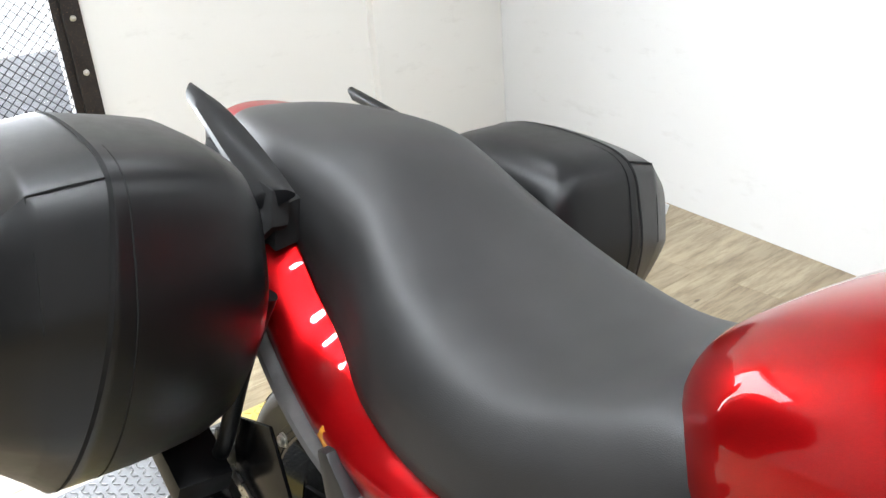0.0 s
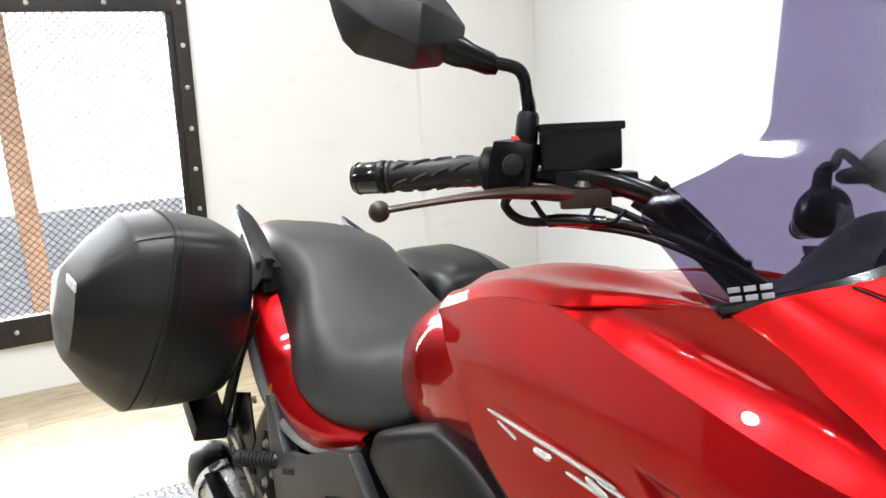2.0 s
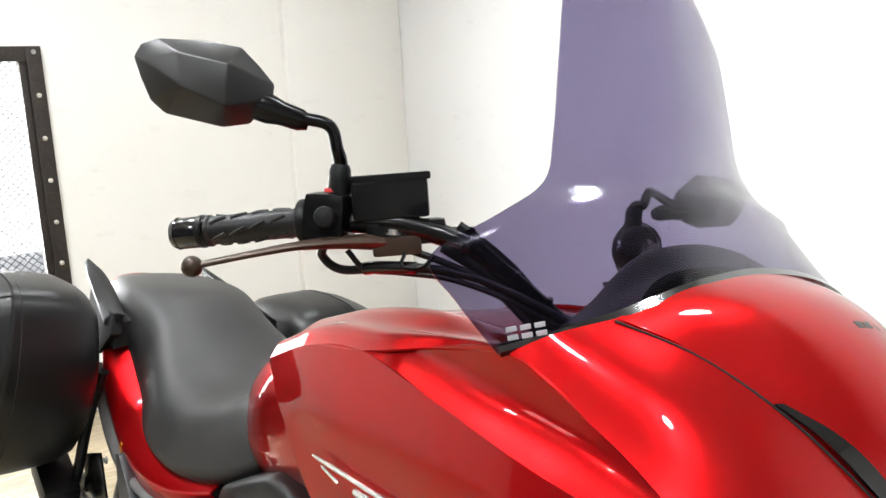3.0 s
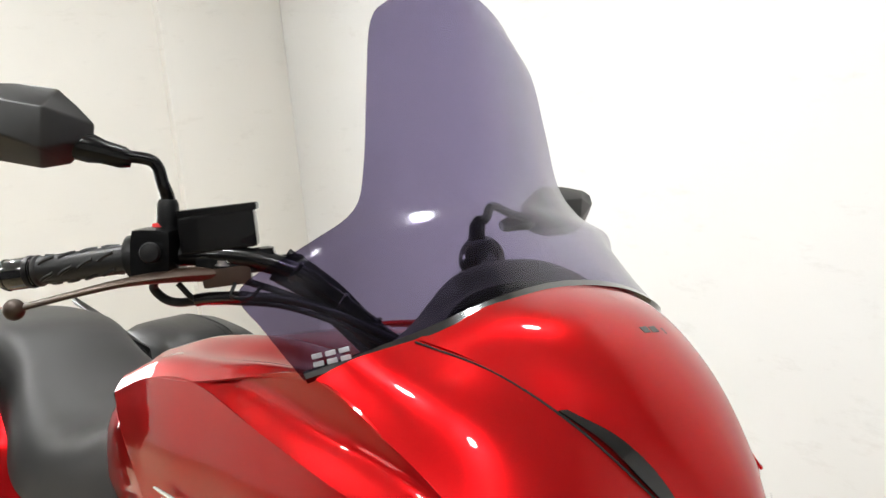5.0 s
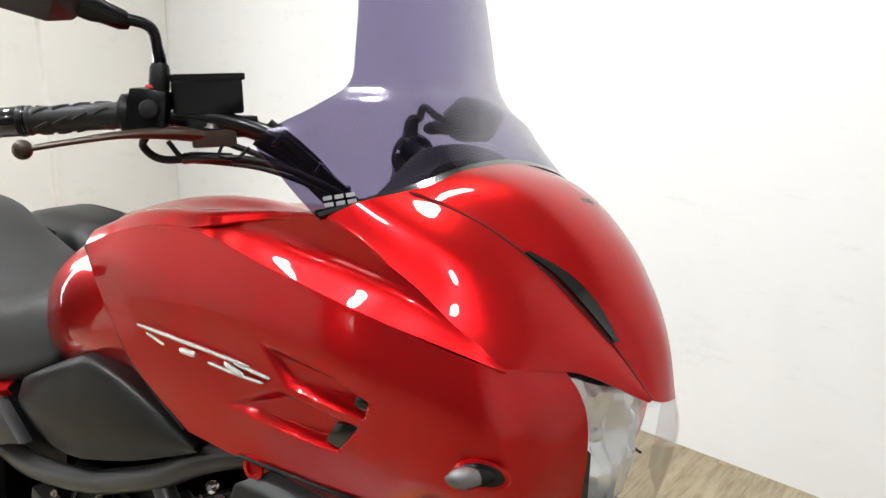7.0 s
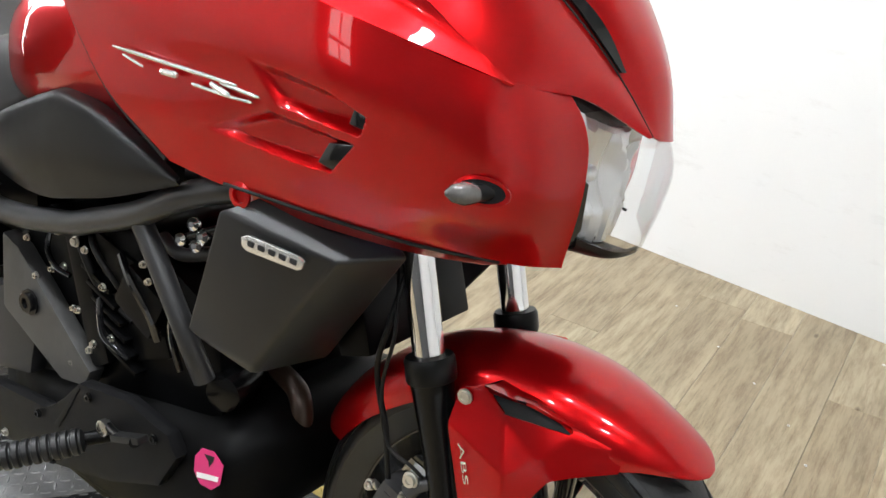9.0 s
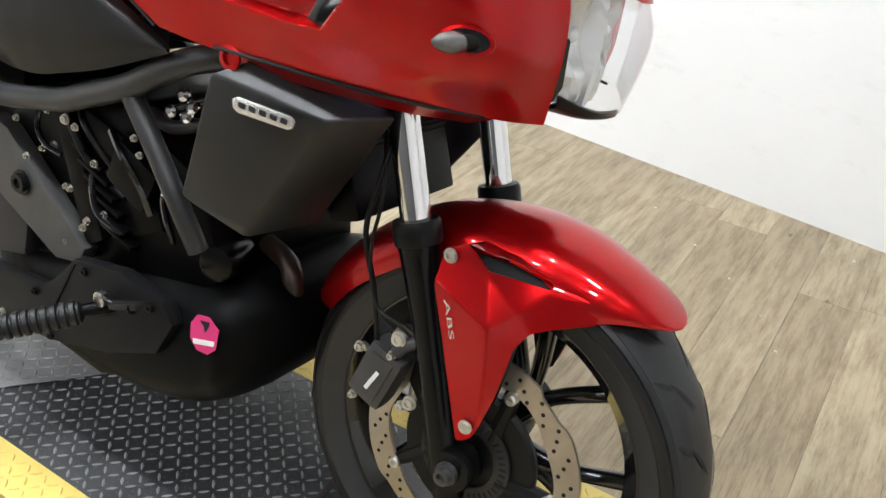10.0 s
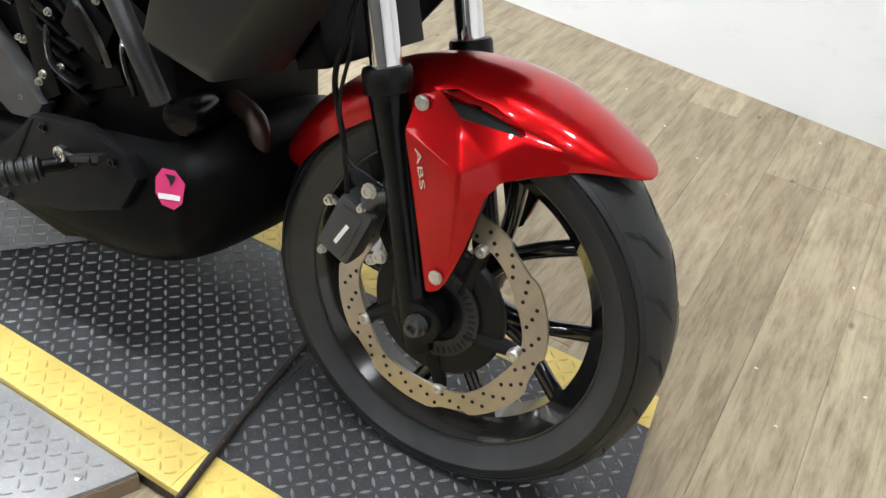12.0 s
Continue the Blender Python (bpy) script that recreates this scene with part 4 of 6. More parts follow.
    part("sensor_cable", tube([(0.672, -0.128, 0.455), (0.660, -0.138, 0.470), (0.622, -0.142, 0.488), (0.605, -0.146, 0.560), (0.612, -0.145, 0.640), (0.580, -0.11, 0.72)], 0.0026, 8, 8), BLACK_MATT, bike, "thin black sensor cable")


front_end()


# ---- fairing ----
def side_panel_grid():
    rows = [
        [(.091, -.255, .992), (.200, -.264, 1.030), (.322, -.272, 1.048), (.480, -.285, 1.027), (.620, -.287, 1.003), (.745, -.250, .974), (.780, -.160, .966)],
        [(.125, -.263, .957), (.240, -.276, .972), (.360, -.281, .975), (.500, -.288, .962), (.630, -.288, .948), (.757, -.250, .935), (.796, -.143, .937)],
        [(.165, -.265, .915), (.280, -.271, .913), (.390, -.274, .912), (.510, -.279, .908), (.640, -.279, .903), (.764, -.243, .890), (.803, -.130, .900)],
        [(.227, -.263, .852), (.330, -.266, .848), (.430, -.267, .847), (.540, -.268, .845), (.655, -.262, .843), (.768, -.226, .838), (.803, -.125, .845)],
        [(.330, -.256, .793), (.415, -.255, .787), (.490, -.250, .788), (.573, -.243, .788), (.671, -.222, .785), (.760, -.172, .780), (.795, -.122, .776)]]
    return dense(rows, 36, 34)


def in_poly(x, z, poly):
    hit = False
    for (x0, z0), (x1, z1) in zip(poly, poly[1:] + poly[:1]):
        if (z0 > z) != (z1 > z) and x < (x1 - x0) * (z - z0) / (z1 - z0) + x0:
            hit = not hit
    return hit


def edge_dist(x, z, poly):
    best = 9.0
    for (x0, z0), (x1, z1) in zip(poly, poly[1:] + poly[:1]):
        dx, dz = x1 - x0, z1 - z0
        t = max(0, min(1, ((x - x0) * dx + (z - z0) * dz) / (dx * dx + dz * dz)))
        best = min(best, math.hypot(x - x0 - t * dx, z - z0 - t * dz))
    return best


VENT_A = [(.470, .944), (.585, .930), (.632, .914), (.624, .892), (.515, .900)]
VENT_B = [(.500, .892), (.618, .883), (.585, .845), (.545, .843), (.395, .850)]


def far_side(g):
    """The left-hand panel, which sits a little lower and tighter than the right."""
    h = flip(g)
    h[..., 2] -= 0.08 * h[..., 1]
    h[..., 1] *= 0.88
    h[..., 0] -= 0.012 + 0.03 * np.clip((h[..., 0] - 0.72) / 0.08, 0, 1)
    return h


FLANK_MARK = ((.249, .9150, .456, .9095, .0026), (.268, .9085, .306, .9010, .0020), (.335, .9015, .364, .9020, .0042), (.386, .8975, .445, .8955, .0022), (.430, .9070, .490, .9035, .0024), (.440, .8950, .480, .8960, .0020), (.415, .9040, .447, .8960, .0036))


def fairing(s):
    g = side_panel_grid()
    for i in range(g.shape[0]):
        for j in range(g.shape[1]):
            x, y, z = g[i, j]
            for poly, x0 in ((VENT_A, .47), (VENT_B, .40)):
                if in_poly(x, z, poly):
                    e = min(1.0, edge_dist(x, z, poly) / 0.009)
                    k = max(0.0, (x - x0) / (0.63 - x0))
                    g[i, j, 1] += e * 0.025 * k ** 0.8
    if s > 0:
        g = far_side(g)
    panel = part("side_fairing", shell(g, 0.0035, (0.45, 0, 0.9)), RED, bike, "glossy candy red side fairing panel", 32)
    for name, out in (("upper", [(.606, .919), (.634, .911), (.626, .894), (.600, .898)]), ("lower", [(.578, .875), (.612, .880), (.588, .848), (.566, .852)])):
        p = [(x, s * 0.2665, z) for x, z in out]
        part("vent_mouth", slab(p, (0, -s * 0.012, 0), 0.001), BLACK_GLOSS, panel, "dark vent mouth")
    # facet between shoulder ridge and upper crease
    f = [[(.322, -.272, 1.048), (.480, -.285, 1.027), (.620, -.287, 1.003), (.748, -.250, .974)],
         [(.400, -.262, 1.062), (.520, -.266, 1.050), (.645, -.262, 1.022), (.757, -.246, .972)],
         [(.435, -.266, 1.074), (.550, -.276, 1.090), (.652, -.259, 1.038), (.762, -.240, .970)]]
    gf = dense(f, 10, 6)
    part("fairing_facet", shell(far_side(gf) if s > 0 else gf, 0.003, (0.5, 0, 0.95)), RED, panel, "recessed red facet", 30)
    # upper cowl side
    c = [[(.550, -.277, 1.091), (.652, -.260, 1.039), (.712, -.250, 1.000), (.758, -.232, .970), (.792, -.140, .958), (.836, -.052, .921)],
         [(.576, -.252, 1.110), (.660, -.225, 1.076), (.722, -.198, 1.035), (.770, -.160, .995), (.803, -.105, .966), (.837, -.050, .923)],
         [(.598, -.203, 1.124), (.662, -.168, 1.102), (.722, -.135, 1.064), (.772, -.103, 1.016), (.808, -.073, .970), (.838, -.046, .924)]]
    gc = dense(c, 10, 8)
    part("upper_cowl", shell(far_side(gc) if s > 0 else gc, 0.003, (0.55, 0, 0.95)), RED, bike, "glossy red upper cowl", 40)
    # rolled shoulder from the flank onto the tank top
    r = [[(.091, -.255, .992), (.200, -.264, 1.030), (.322, -.272, 1.048), (.435, -.268, 1.072), (.550, -.277, 1.091)],
         [(.088, -.240, 1.011), (.200, -.246, 1.051), (.322, -.253, 1.067), (.435, -.253, 1.083), (.552, -.262, 1.094)],
         [(.082, -.212, 1.018), (.200, -.215, 1.056), (.322, -.220, 1.071), (.435, -.218, 1.077), (.555, -.230, 1.082)],
         [(.078, -.168, 1.037), (.200, -.168, 1.070), (.322, -.168, 1.085), (.435, -.166, 1.078), (.540, -.17, 1.06)],
         [(.075, -.115, 1.028), (.200, -.115, 1.058), (.322, -.110, 1.071), (.435, -.110, 1.062), (.530, -.11, 1.04)]]
    gr = dense(r, 8, 6)
    part("tank_shoulder", shell(far_side(gr) if s > 0 else gr, 0.003, (0.3, 0, 0.9)), RED, panel, "red shoulder between flank and tank")
    # lower lip
    lip = [[(.430, -.250, .790), (.573, -.240, .786), (.671, -.218, .782), (.755, -.172, .778)],
           [(.450, -.235, .768), (.575, -.222, .768), (.655, -.195, .764), (.720, -.160, .764)]]
    gl = dense(lip, 8, 4)
    part("lower_lip", shell(far_side(gl) if s > 0 else gl, 0.003, (0.5, 0, 0.8)), RED, panel, "red lower lip")
    part("panel_gap", tube([(.425, s * .258, .790), (.573, s * .2445, .7875), (.671, s * .2235, .7845), (.750, s * .180, .781)], 0.0022, 8, 6), GROOVE, panel)
    # mounting ear
    part("mount_ear", turned([(0.016, 0), (0.016, 0.003), (0.010, 0.004), (0.008, -0.004)], (.447, s * .252, .782), (0, s, 0), 20), RED, panel)
    # turn signal
    if s < 0:
        sig = part("turn_signal", turned([(0.007, -0.010), (0.0105, 0), (0.0115, 0.006), (0.0085, 0.018), (0.002, 0.025)], (.748, s * .262, .866), (-0.72, s * 0.66, -0.05), 20), SIGNAL_LENS, bike, "clear smoked front turn signal")
        ra = [Vector((.7545 + .027 * math.cos(a), s * (.2515 - .008 * math.cos(a)), .869 + .0145 * math.sin(a))) for a in (2 * math.pi * q / 24 for q in range(24))]
        rb = [v + Vector((0, s * .0025, 0)) for v in ra]
        rc = [Vector((.7545 + (v.x - .7545) * .82, v.y + s * .003, (.869) + (v.z - .869) * .78)) for v in ra]
        part("signal_rim", loft([ra, rb, rc], False), RED, sig, "red rim round the recess")
        part("signal_recess", loft([[v - Vector((0, s * .001, 0)) for v in rc], [v - Vector((0, s * .006, 0)) for v in rc]]), BLACK_GLOSS, sig, "dark recess")
        part("signal_stalk", tube([(.760, s * .245, .868), (.753, s * .258, .867)], 0.008, 12, 1), BLACK_MATT, sig)
    # flank badge as plain silver bars
    for x0, z0, x1, z1, w in FLANK_MARK:
        a, b = V(x0, s * .2785, z0), V(x1, s * .2800, z1)
        part("badge_bar", tube([a, a + (b - a) * .15, a + (b - a) * .85, b], [w * .6, w, w, w * .5], 8, 3), SILVER, panel, "silver slanting badge bar")


sides(fairing)

hood_rows = [
    [(.598, -.203, 1.124), (.610, -.110, 1.152), (.610, 0, 1.162), (.608, .110, 1.148), (.592, .203, 1.115)],
    [(.662, -.168, 1.102), (.680, -.090, 1.131), (.684, 0, 1.140), (.676, .090, 1.126), (.654, .168, 1.092)],
    [(.722, -.135, 1.064), (.742, -.075, 1.086), (.747, 0, 1.093), (.738, .075, 1.080), (.712, .135, 1.054)],
    [(.772, -.103, 1.016), (.788, -.060, 1.031), (.793, 0, 1.037), (.784, .060, 1.026), (.760, .103, 1.006)],
    [(.808, -.073, .970), (.820, -.042, .978), (.825, 0, .981), (.816, .042, .974), (.796, .073, .964)],
    [(.836, -.046, .924), (.841, -.026, .918), (.842, 0, .915), (.838, .026, .914), (.826, .046, .918)]]
SCREEN_GREY = plain("pale_grey_print", (0.34, 0.34, 0.36), 0.5)
behind = [(.520, -.240, 1.126), (.528, -.120, 1.160), (.528, 0, 1.171), (.526, .120, 1.156), (.515, .240, 1.117)]
hood = part("nose_cowl", shell(dense([behind] + hood_rows, 10, 8)[8:], 0.003, (0.6, 0, 0.9)), RED, bike, "glossy red nose cowl", 40)
for s in (-1,):
    line = [(.600, s * .205, 1.1225), (.662, s * .170, 1.101), (.722, s * .137, 1.063), (.772, s * .105, 1.015), (.808, s * .075, .969), (.837, s * .048, .9235)]
    part("panel_gap", tube(line, [0.0010, 0.0010, 0.0014, 0.0014, 0.0012, 0.0010], 8, 8), GROOVE, hood)
    vent = [[(.712, s * .143, 1.071), (.745, s * .124, 1.048), (.772, s * .108, 1.020), (.800, s * .085, .984)], [(.716, s * .137, 1.0715), (.752, s * .112, 1.051), (.780, s * .094, 1.022), (.803, s * .080, .984)]]
    part("hood_vent", shell(dense(vent, 8, 4) + np.array([0.002, 0, 0.002]), 0.004, (0.6, 0, 0.9)), BLACK_GLOSS, hood, "black slot between cowl panels")
mark = bmesh.new()
for k in range(5):
    box((.706, -.030 + .015 * k, 1.1268 - .0012 * (k - 2) ** 2), (0.008, 0.011, 0.0014), 0.0004, Matrix.Rotation(radians(36), 4, "Y"), mark)
part("nose_badge", mark, GREY_CAST, hood, "silver maker badge as plain bars", smooth=False)

# headlight
lamp_rows = [[(.782, -.150, .957), (.815, -.070, .930), (.826, 0, .918), (.812, .070, .926), (.775, .145, .950)],
             [(.800, -.122, .905), (.836, -.060, .885), (.848, 0, .880), (.834, .060, .882), (.792, .118, .900)],
             [(.802, -.112, .850), (.834, -.056, .838), (.845, 0, .834), (.832, .056, .836), (.794, .108, .846)],
             [(.796, -.090, .800), (.824, -.045, .786), (.834, 0, .782), (.824, .045, .786), (.796, .090, .800)]]
lamp = part("headlight", shell(dense(lamp_rows, 8, 8), 0.002, (0.6, 0, 0.87)), LENS, bike, "clear headlight lens over a chrome reflector")
back = np.array(dense(lamp_rows, 6, 6))
back[..., 0] = 0.772 + (back[..., 0] - 0.80) * 0.55
back[..., 1] *= 0.985
# two stepped bowls pressed into the reflector
for i in range(back.shape[0]):
    for j in range(back.shape[1]):
        y, z = back[i, j, 1], back[i, j, 2]
        d = math.hypot((abs(y) - .048) / .050, (z - .868) / .048)
        back[i, j, 0] -= .026 * max(0.0, 1 - d * d) + .006 * (int(abs(y) * 90) % 2)
part("reflector", shell(back, 0.002, (0.6, 0, 0.87)), REFLECTOR, lamp, "bright stepped chrome reflector", 30)
for s in (-1, 1):
    part("lamp_bulb", turned([(0.008, -0.01), (0.010, 0.0), (0.010, 0.010), (0.006, 0.015), (0.002, 0.016)], (.768, s * .048, .868), (1, 0, 0), 20), REFLECTOR, lamp)
chin = [[(.797, -.100, .806), (.815, -.065, .793), (.824, -.04, .787), (.830, -.01, .784), (.831, .015, .7835)],
        [(.790, -.092, .790), (.806, -.062, .780), (.814, -.04, .776), (.819, -.01, .774), (.820, .015, .773)],
        [(.750, -.088, .784), (.755, -.060, .778), (.757, -.04, .776), (.758, -.01, .775), (.758, .015, .775)]]
part("chin", shell(dense(chin, 6, 5), 0.004, (0.70, 0, 0.83)), BLACK_MATT, lamp, "black chin below the headlight")
for s in (-1,):
    part("lamp_side", slab([(.797, s * .126, .880), (.806, s * .120, .872), (.804, s * .110, .820), (.796, s * .112, .800)], (-.02, s * .004, 0), .002), BLACK_GLOSS, lamp, "black side trim")
part("inner_cowl", slab([(.60, -.12, .80), (.76, -.12, .80), (.75, -.12, .93), (.62, -.12, .98)], (0, .24, 0), 0.01), BLACK_MATT, bike, "black inner fairing")

# windscreen
scr_rows = [
    [(.545, -.285, 1.090), (.595, -.205, 1.121), (.612, -.105, 1.150), (.612, 0, 1.160), (.612, .105, 1.150), (.595, .205, 1.121), (.545, .285, 1.090)],
    [(.500, -.296, 1.128), (.556, -.205, 1.155), (.580, -.105, 1.178), (.588, 0, 1.186), (.580, .105, 1.178), (.556, .205, 1.155), (.500, .296, 1.128)],
    [(.466, -.301, 1.163), (.528, -.200, 1.186), (.556, -.100, 1.203), (.565, 0, 1.210), (.556, .100, 1.203), (.528, .200, 1.186), (.466, .301, 1.163)],
    [(.486, -.240, 1.204), (.520, -.160, 1.217), (.539, -.080, 1.228), (.546, 0, 1.233), (.539, .080, 1.228), (.520, .160, 1.217), (.486, .240, 1.204)],
    [(.482, -.182, 1.236), (.506, -.120, 1.245), (.520, -.060, 1.252), (.525, 0, 1.256), (.520, .060, 1.252), (.506, .120, 1.245), (.482, .182, 1.236)],
    [(.463, -.154, 1.283), (.486, -.102, 1.289), (.500, -.050, 1.294), (.504, 0, 1.296), (.500, .050, 1.294), (.486, .102, 1.289), (.463, .154, 1.283)],
    [(.450, -.141, 1.365), (.468, -.094, 1.370), (.480, -.047, 1.374), (.484, 0, 1.376), (.480, .047, 1.374), (.468, .094, 1.370), (.450, .141, 1.365)],
    [(.437, -.126, 1.438), (.452, -.084, 1.446), (.462, -.042, 1.451), (.466, 0, 1.453), (.462, .042, 1.451), (.452, .084, 1.446), (.437, .126, 1.438)],
    [(.431, -.095, 1.466), (.443, -.064, 1.478), (.451, -.032, 1.485), (.454, 0, 1.487), (.451, .032, 1.485), (.443, .064, 1.478), (.431, .095, 1.466)]]
for n, row in enumerate(scr_rows[3:]):
    for k in (4, 5, 6):
        x, y, z = row[k]
        row[k] = (x, y + (.017 if n > 1 else .012) * (k - 3) / 3, z - .26 * y * min(1.0, max(0.0, (z - 1.20) / .20)))
screen = part("windscreen", shell(dense(scr_rows, 6, 5), 0.003, (0.3, 0, 1.2)), ACRYLIC, bike, "tall tinted acrylic windscreen, violet-grey", 60)
base = [[(p[0] + .003, p[1], p[2] + .001) for p in scr_rows[0]], [(p[0] - .005, p[1] * 0.992, p[2] + .006) for p in scr_rows[0]]]
part("screen_seal", shell(dense(base, 8, 3), 0.006, (0.3, 0, 1.1)), BLACK_GLOSS, screen, "black seal along the screen base")
logo = bmesh.new()
for k in range(3):
    for q in range(2):
        box((.548 + .0075 * k - .003 * q, -.2715 + .0092 * k, 1.103 + .0065 * q + .0028 * k), (0.0092, 0.002, 0.0042), 0.0005, Matrix.Rotation(radians(50), 4, "Z") @ Matrix.Rotation(radians(-15), 4, "Y"), logo)
part("screen_mark", logo, SCREEN_GREY, screen, "white maker mark as plain bars", smooth=False)
# cockpit
dash = [[(.60, -.19, 1.115), (.56, -.10, 1.150), (.55, 0, 1.160), (.56, .10, 1.150), (.60, .19, 1.115)],
        [(.52, -.19, 1.088), (.50, -.105, 1.120), (.485, -.030, 1.167), (.485, .100, 1.172), (.52, .19, 1.125)],
        [(.45, -.15, 1.04), (.42, -.08, 1.08), (.41, 0, 1.09), (.42, .08, 1.08), (.45, .15, 1.04)]]
part("dashboard", shell(dense(dash, 6, 6), 0.006, (0.5, 0, 1.0)), BLACK_MATT, bike, "black dashboard behind the screen")
inst = box((.430, .060, 1.085), (0.045, 0.10, 0.085), 0.018, Matrix.Rotation(radians(-28), 4, "Y"))
gauge = part("instrument", inst, BLACK_GLOSS, bike, "black instrument pod")
part("instrument_glass", box((.407, .060, 1.096), (0.003, 0.080, 0.062), 0.001, Matrix.Rotation(radians(-28), 4, "Y")), SMOKE, gauge)


# ---- tank, seat and tail ----
def section(x, hw, zt, zb, n=28, power=2.6, shoulder=0.0):
    """A closed cross section: superellipse upper half on straighter flanks."""
    pts = []
    for k in range(n):
        a = 2 * math.pi * k / n
        c, s = math.cos(a), math.sin(a)
        y = hw * math.copysign(abs(c) ** (2 / power), c)
        zc, h = (zt + zb) / 2, (zt - zb) / 2
        z = zc + h * math.copysign(abs(s) ** (2 / power), s)
        pts.append(Vector((x, y, z)))
    return pts


def lofted_body(stations, power=2.6, sub=6, n=36):
    line = spline(stations, sub)
    return loft([section(p[0], max(0.004, p[1]), p[2], p[3], n, power) for p in line])


tank = part("fuel_tank", lofted_body([(-.246, .045, .868, .785), (-.230, .095, .892, .760), (-.196, .135, .922, .742), (-.145, .166, .956, .732), (-.057, .196, .998, .728), (.06, .218, 1.034, .740), (.18, .228, 1.058, .765), (.30, .235, 1.072, .80), (.42, .225, 1.066, .86), (.50, .19, 1.02, .90)], 2.8), RED, bike, "glossy candy red tank cover")
for s in (-1, 1):
    part("tank_crease", tube([(.06, s * .125, 1.028), (.18, s * .125, 1.056), (.30, s * .120, 1.070), (.44, s * .105, 1.062)], 0.004, 8, 8), RED, tank)
part("tank_gap", tube([(.091, -.253, .990), (.125, -.258, .955), (.165, -.261, .913), (.227, -.260, .850), (.320, -.253, .793)], 0.003, 8, 6), GROOVE, tank)


def seat():
    # stations: x, half width, top z, edge z (underside), crown
    st = [(-1.055, .060, .945, .905), (-1.035, .100, .957, .885), (-.95, .124, .965, .875), (-.84, .142, .964, .868), (-.76, .143, .958, .835), (-.70, .142, .944, .775), (-.64, .148, .918, .732),
          (-.56, .172, .876, .702), (-.47, .188, .840, .690), (-.38, .190, .824, .686), (-.30, .178, .836, .690), (-.22, .158, .862, .710), (-.160, .138, .850, .745), (-.130, .124, .820, .772)]
    line = spline(st, 5)
    rings = []
    for x, hw, zt, zb in line:
        ring = []
        prof = [(-1.0, 0.0), (-1.03, 0.30), (-1.0, 0.60), (-0.90, 0.82), (-0.70, 0.95), (-0.35, 1.0), (0, 1.01), (0.35, 1.0), (0.70, 0.95), (0.90, 0.82), (1.0, 0.60), (1.03, 0.30), (1.0, 0.0), (0.5, -0.02), (0, -0.02), (-0.5, -0.02)]
        for u, w, _ in closed_spline([(a, b, 0) for a, b in prof], 3):
            ring.append(Vector((x, u * hw, zb + w * (zt - zb))))
        rings.append(ring)
    return loft(rings)


seat_ob = part("seat", seat(), SEAT_SKIN, bike, "black vinyl stepped dual seat", 60)


def tail_side(s):
    g = [[(-.80, -.125, .882), (-.77, -.128, .868), (-.735, -.120, .820), (-.665, -.125, .758), (-.56, -.150, .722), (-.44, -.165, .706), (-.33, -.160, .706), (-.250, -.145, .710)],
         [(-.815, -.180, .848), (-.79, -.186, .835), (-.745, -.192, .775), (-.670, -.196, .712), (-.57, -.210, .682), (-.45, -.214, .666), (-.34, -.204, .668), (-.243, -.176, .690)],
         [(-.835, -.172, .806), (-.82, -.180, .795), (-.760, -.190, .735), (-.685, -.194, .680), (-.58, -.206, .648), (-.46, -.208, .630), (-.35, -.200, .636), (-.238, -.172, .678)]]
    g = dense(g, 6, 5)
    p = part("tail_panel", shell(flip(g) if s > 0 else g, 0.003, (-.6, 0, .8)), RED, bike, "glossy red tail panel below the seat", 35)
    t = tube([(-.815, s * .178, .790), (-.762, s * .190, .726), (-.687, s * .194, .671), (-.58, s * .206, .640), (-.46, s * .208, .623), (-.355, s * .200, .628), (-.255, s * .174, .668)], [.012, .017, .018, .016, .012, .010, .009], 10, 6, None, 0.6)
    part("tail_trim", t, TRIM_GREY, p, "grey trim strip")
    # grab rail
    dz = -.030 if s > 0 else 0.0
    back = .075 if s > 0 else 0.0
    inner = spline([(-1.030 - back, .152, .991), (-.955 - back * .6, .146, .976), (-.860, .150, .950), (-.770, .163, .928), (-.705, .176, .914)], 6)
    outer = spline([(-1.024 - back, .166, .984), (-.945 - back * .6, .178, .962), (-.865, .187, .934), (-.800, .193, .909), (-.768, .196, .893)], 6)
    rings = []
    for a, b in zip(inner, outer):
        a, b = V(a[0], s * a[1], a[2] + dz), V(b[0], s * b[1], b[2] + dz)
        m = (a + b) / 2 + V(0, 0, .004)
        rings.append([a + V(0, 0, -.004), a, a + (m - a) * .4 + V(0, 0, .004), m + V(0, 0, .004), b + (m - b) * .4 + V(0, 0, .003), b, b + V(0, 0, -.010), (a + b) / 2 + V(0, 0, -.014)])
    rail = loft(rings)
    r = part("grab_rail", rail, BLACK_MATT, bike, "black cast passenger grab rail")
    part("rail_base", slab([(-1.00, s * .100, .925 + dz), (-.82, s * .115, .918 + dz), (-.750, s * .138, .895 + dz), (-.735, s * .186, .890 + dz), (-.80, s * .186, .905 + dz), (-.98, s * .160, .945 + dz)], (0, 0, -.055), .006), GROOVE, r)
    part("rail_mount", slab([(-.95, s * .150, .935 + dz), (-.735, s * .166, .912 + dz), (-.725, s * .172, .870 + dz), (-.80, s * .172, .815 + dz), (-.86, s * .166, .830 + dz), (-.96, s * .150, .880 + dz)], (0, s * .024, 0), 0.007), GROOVE, r)


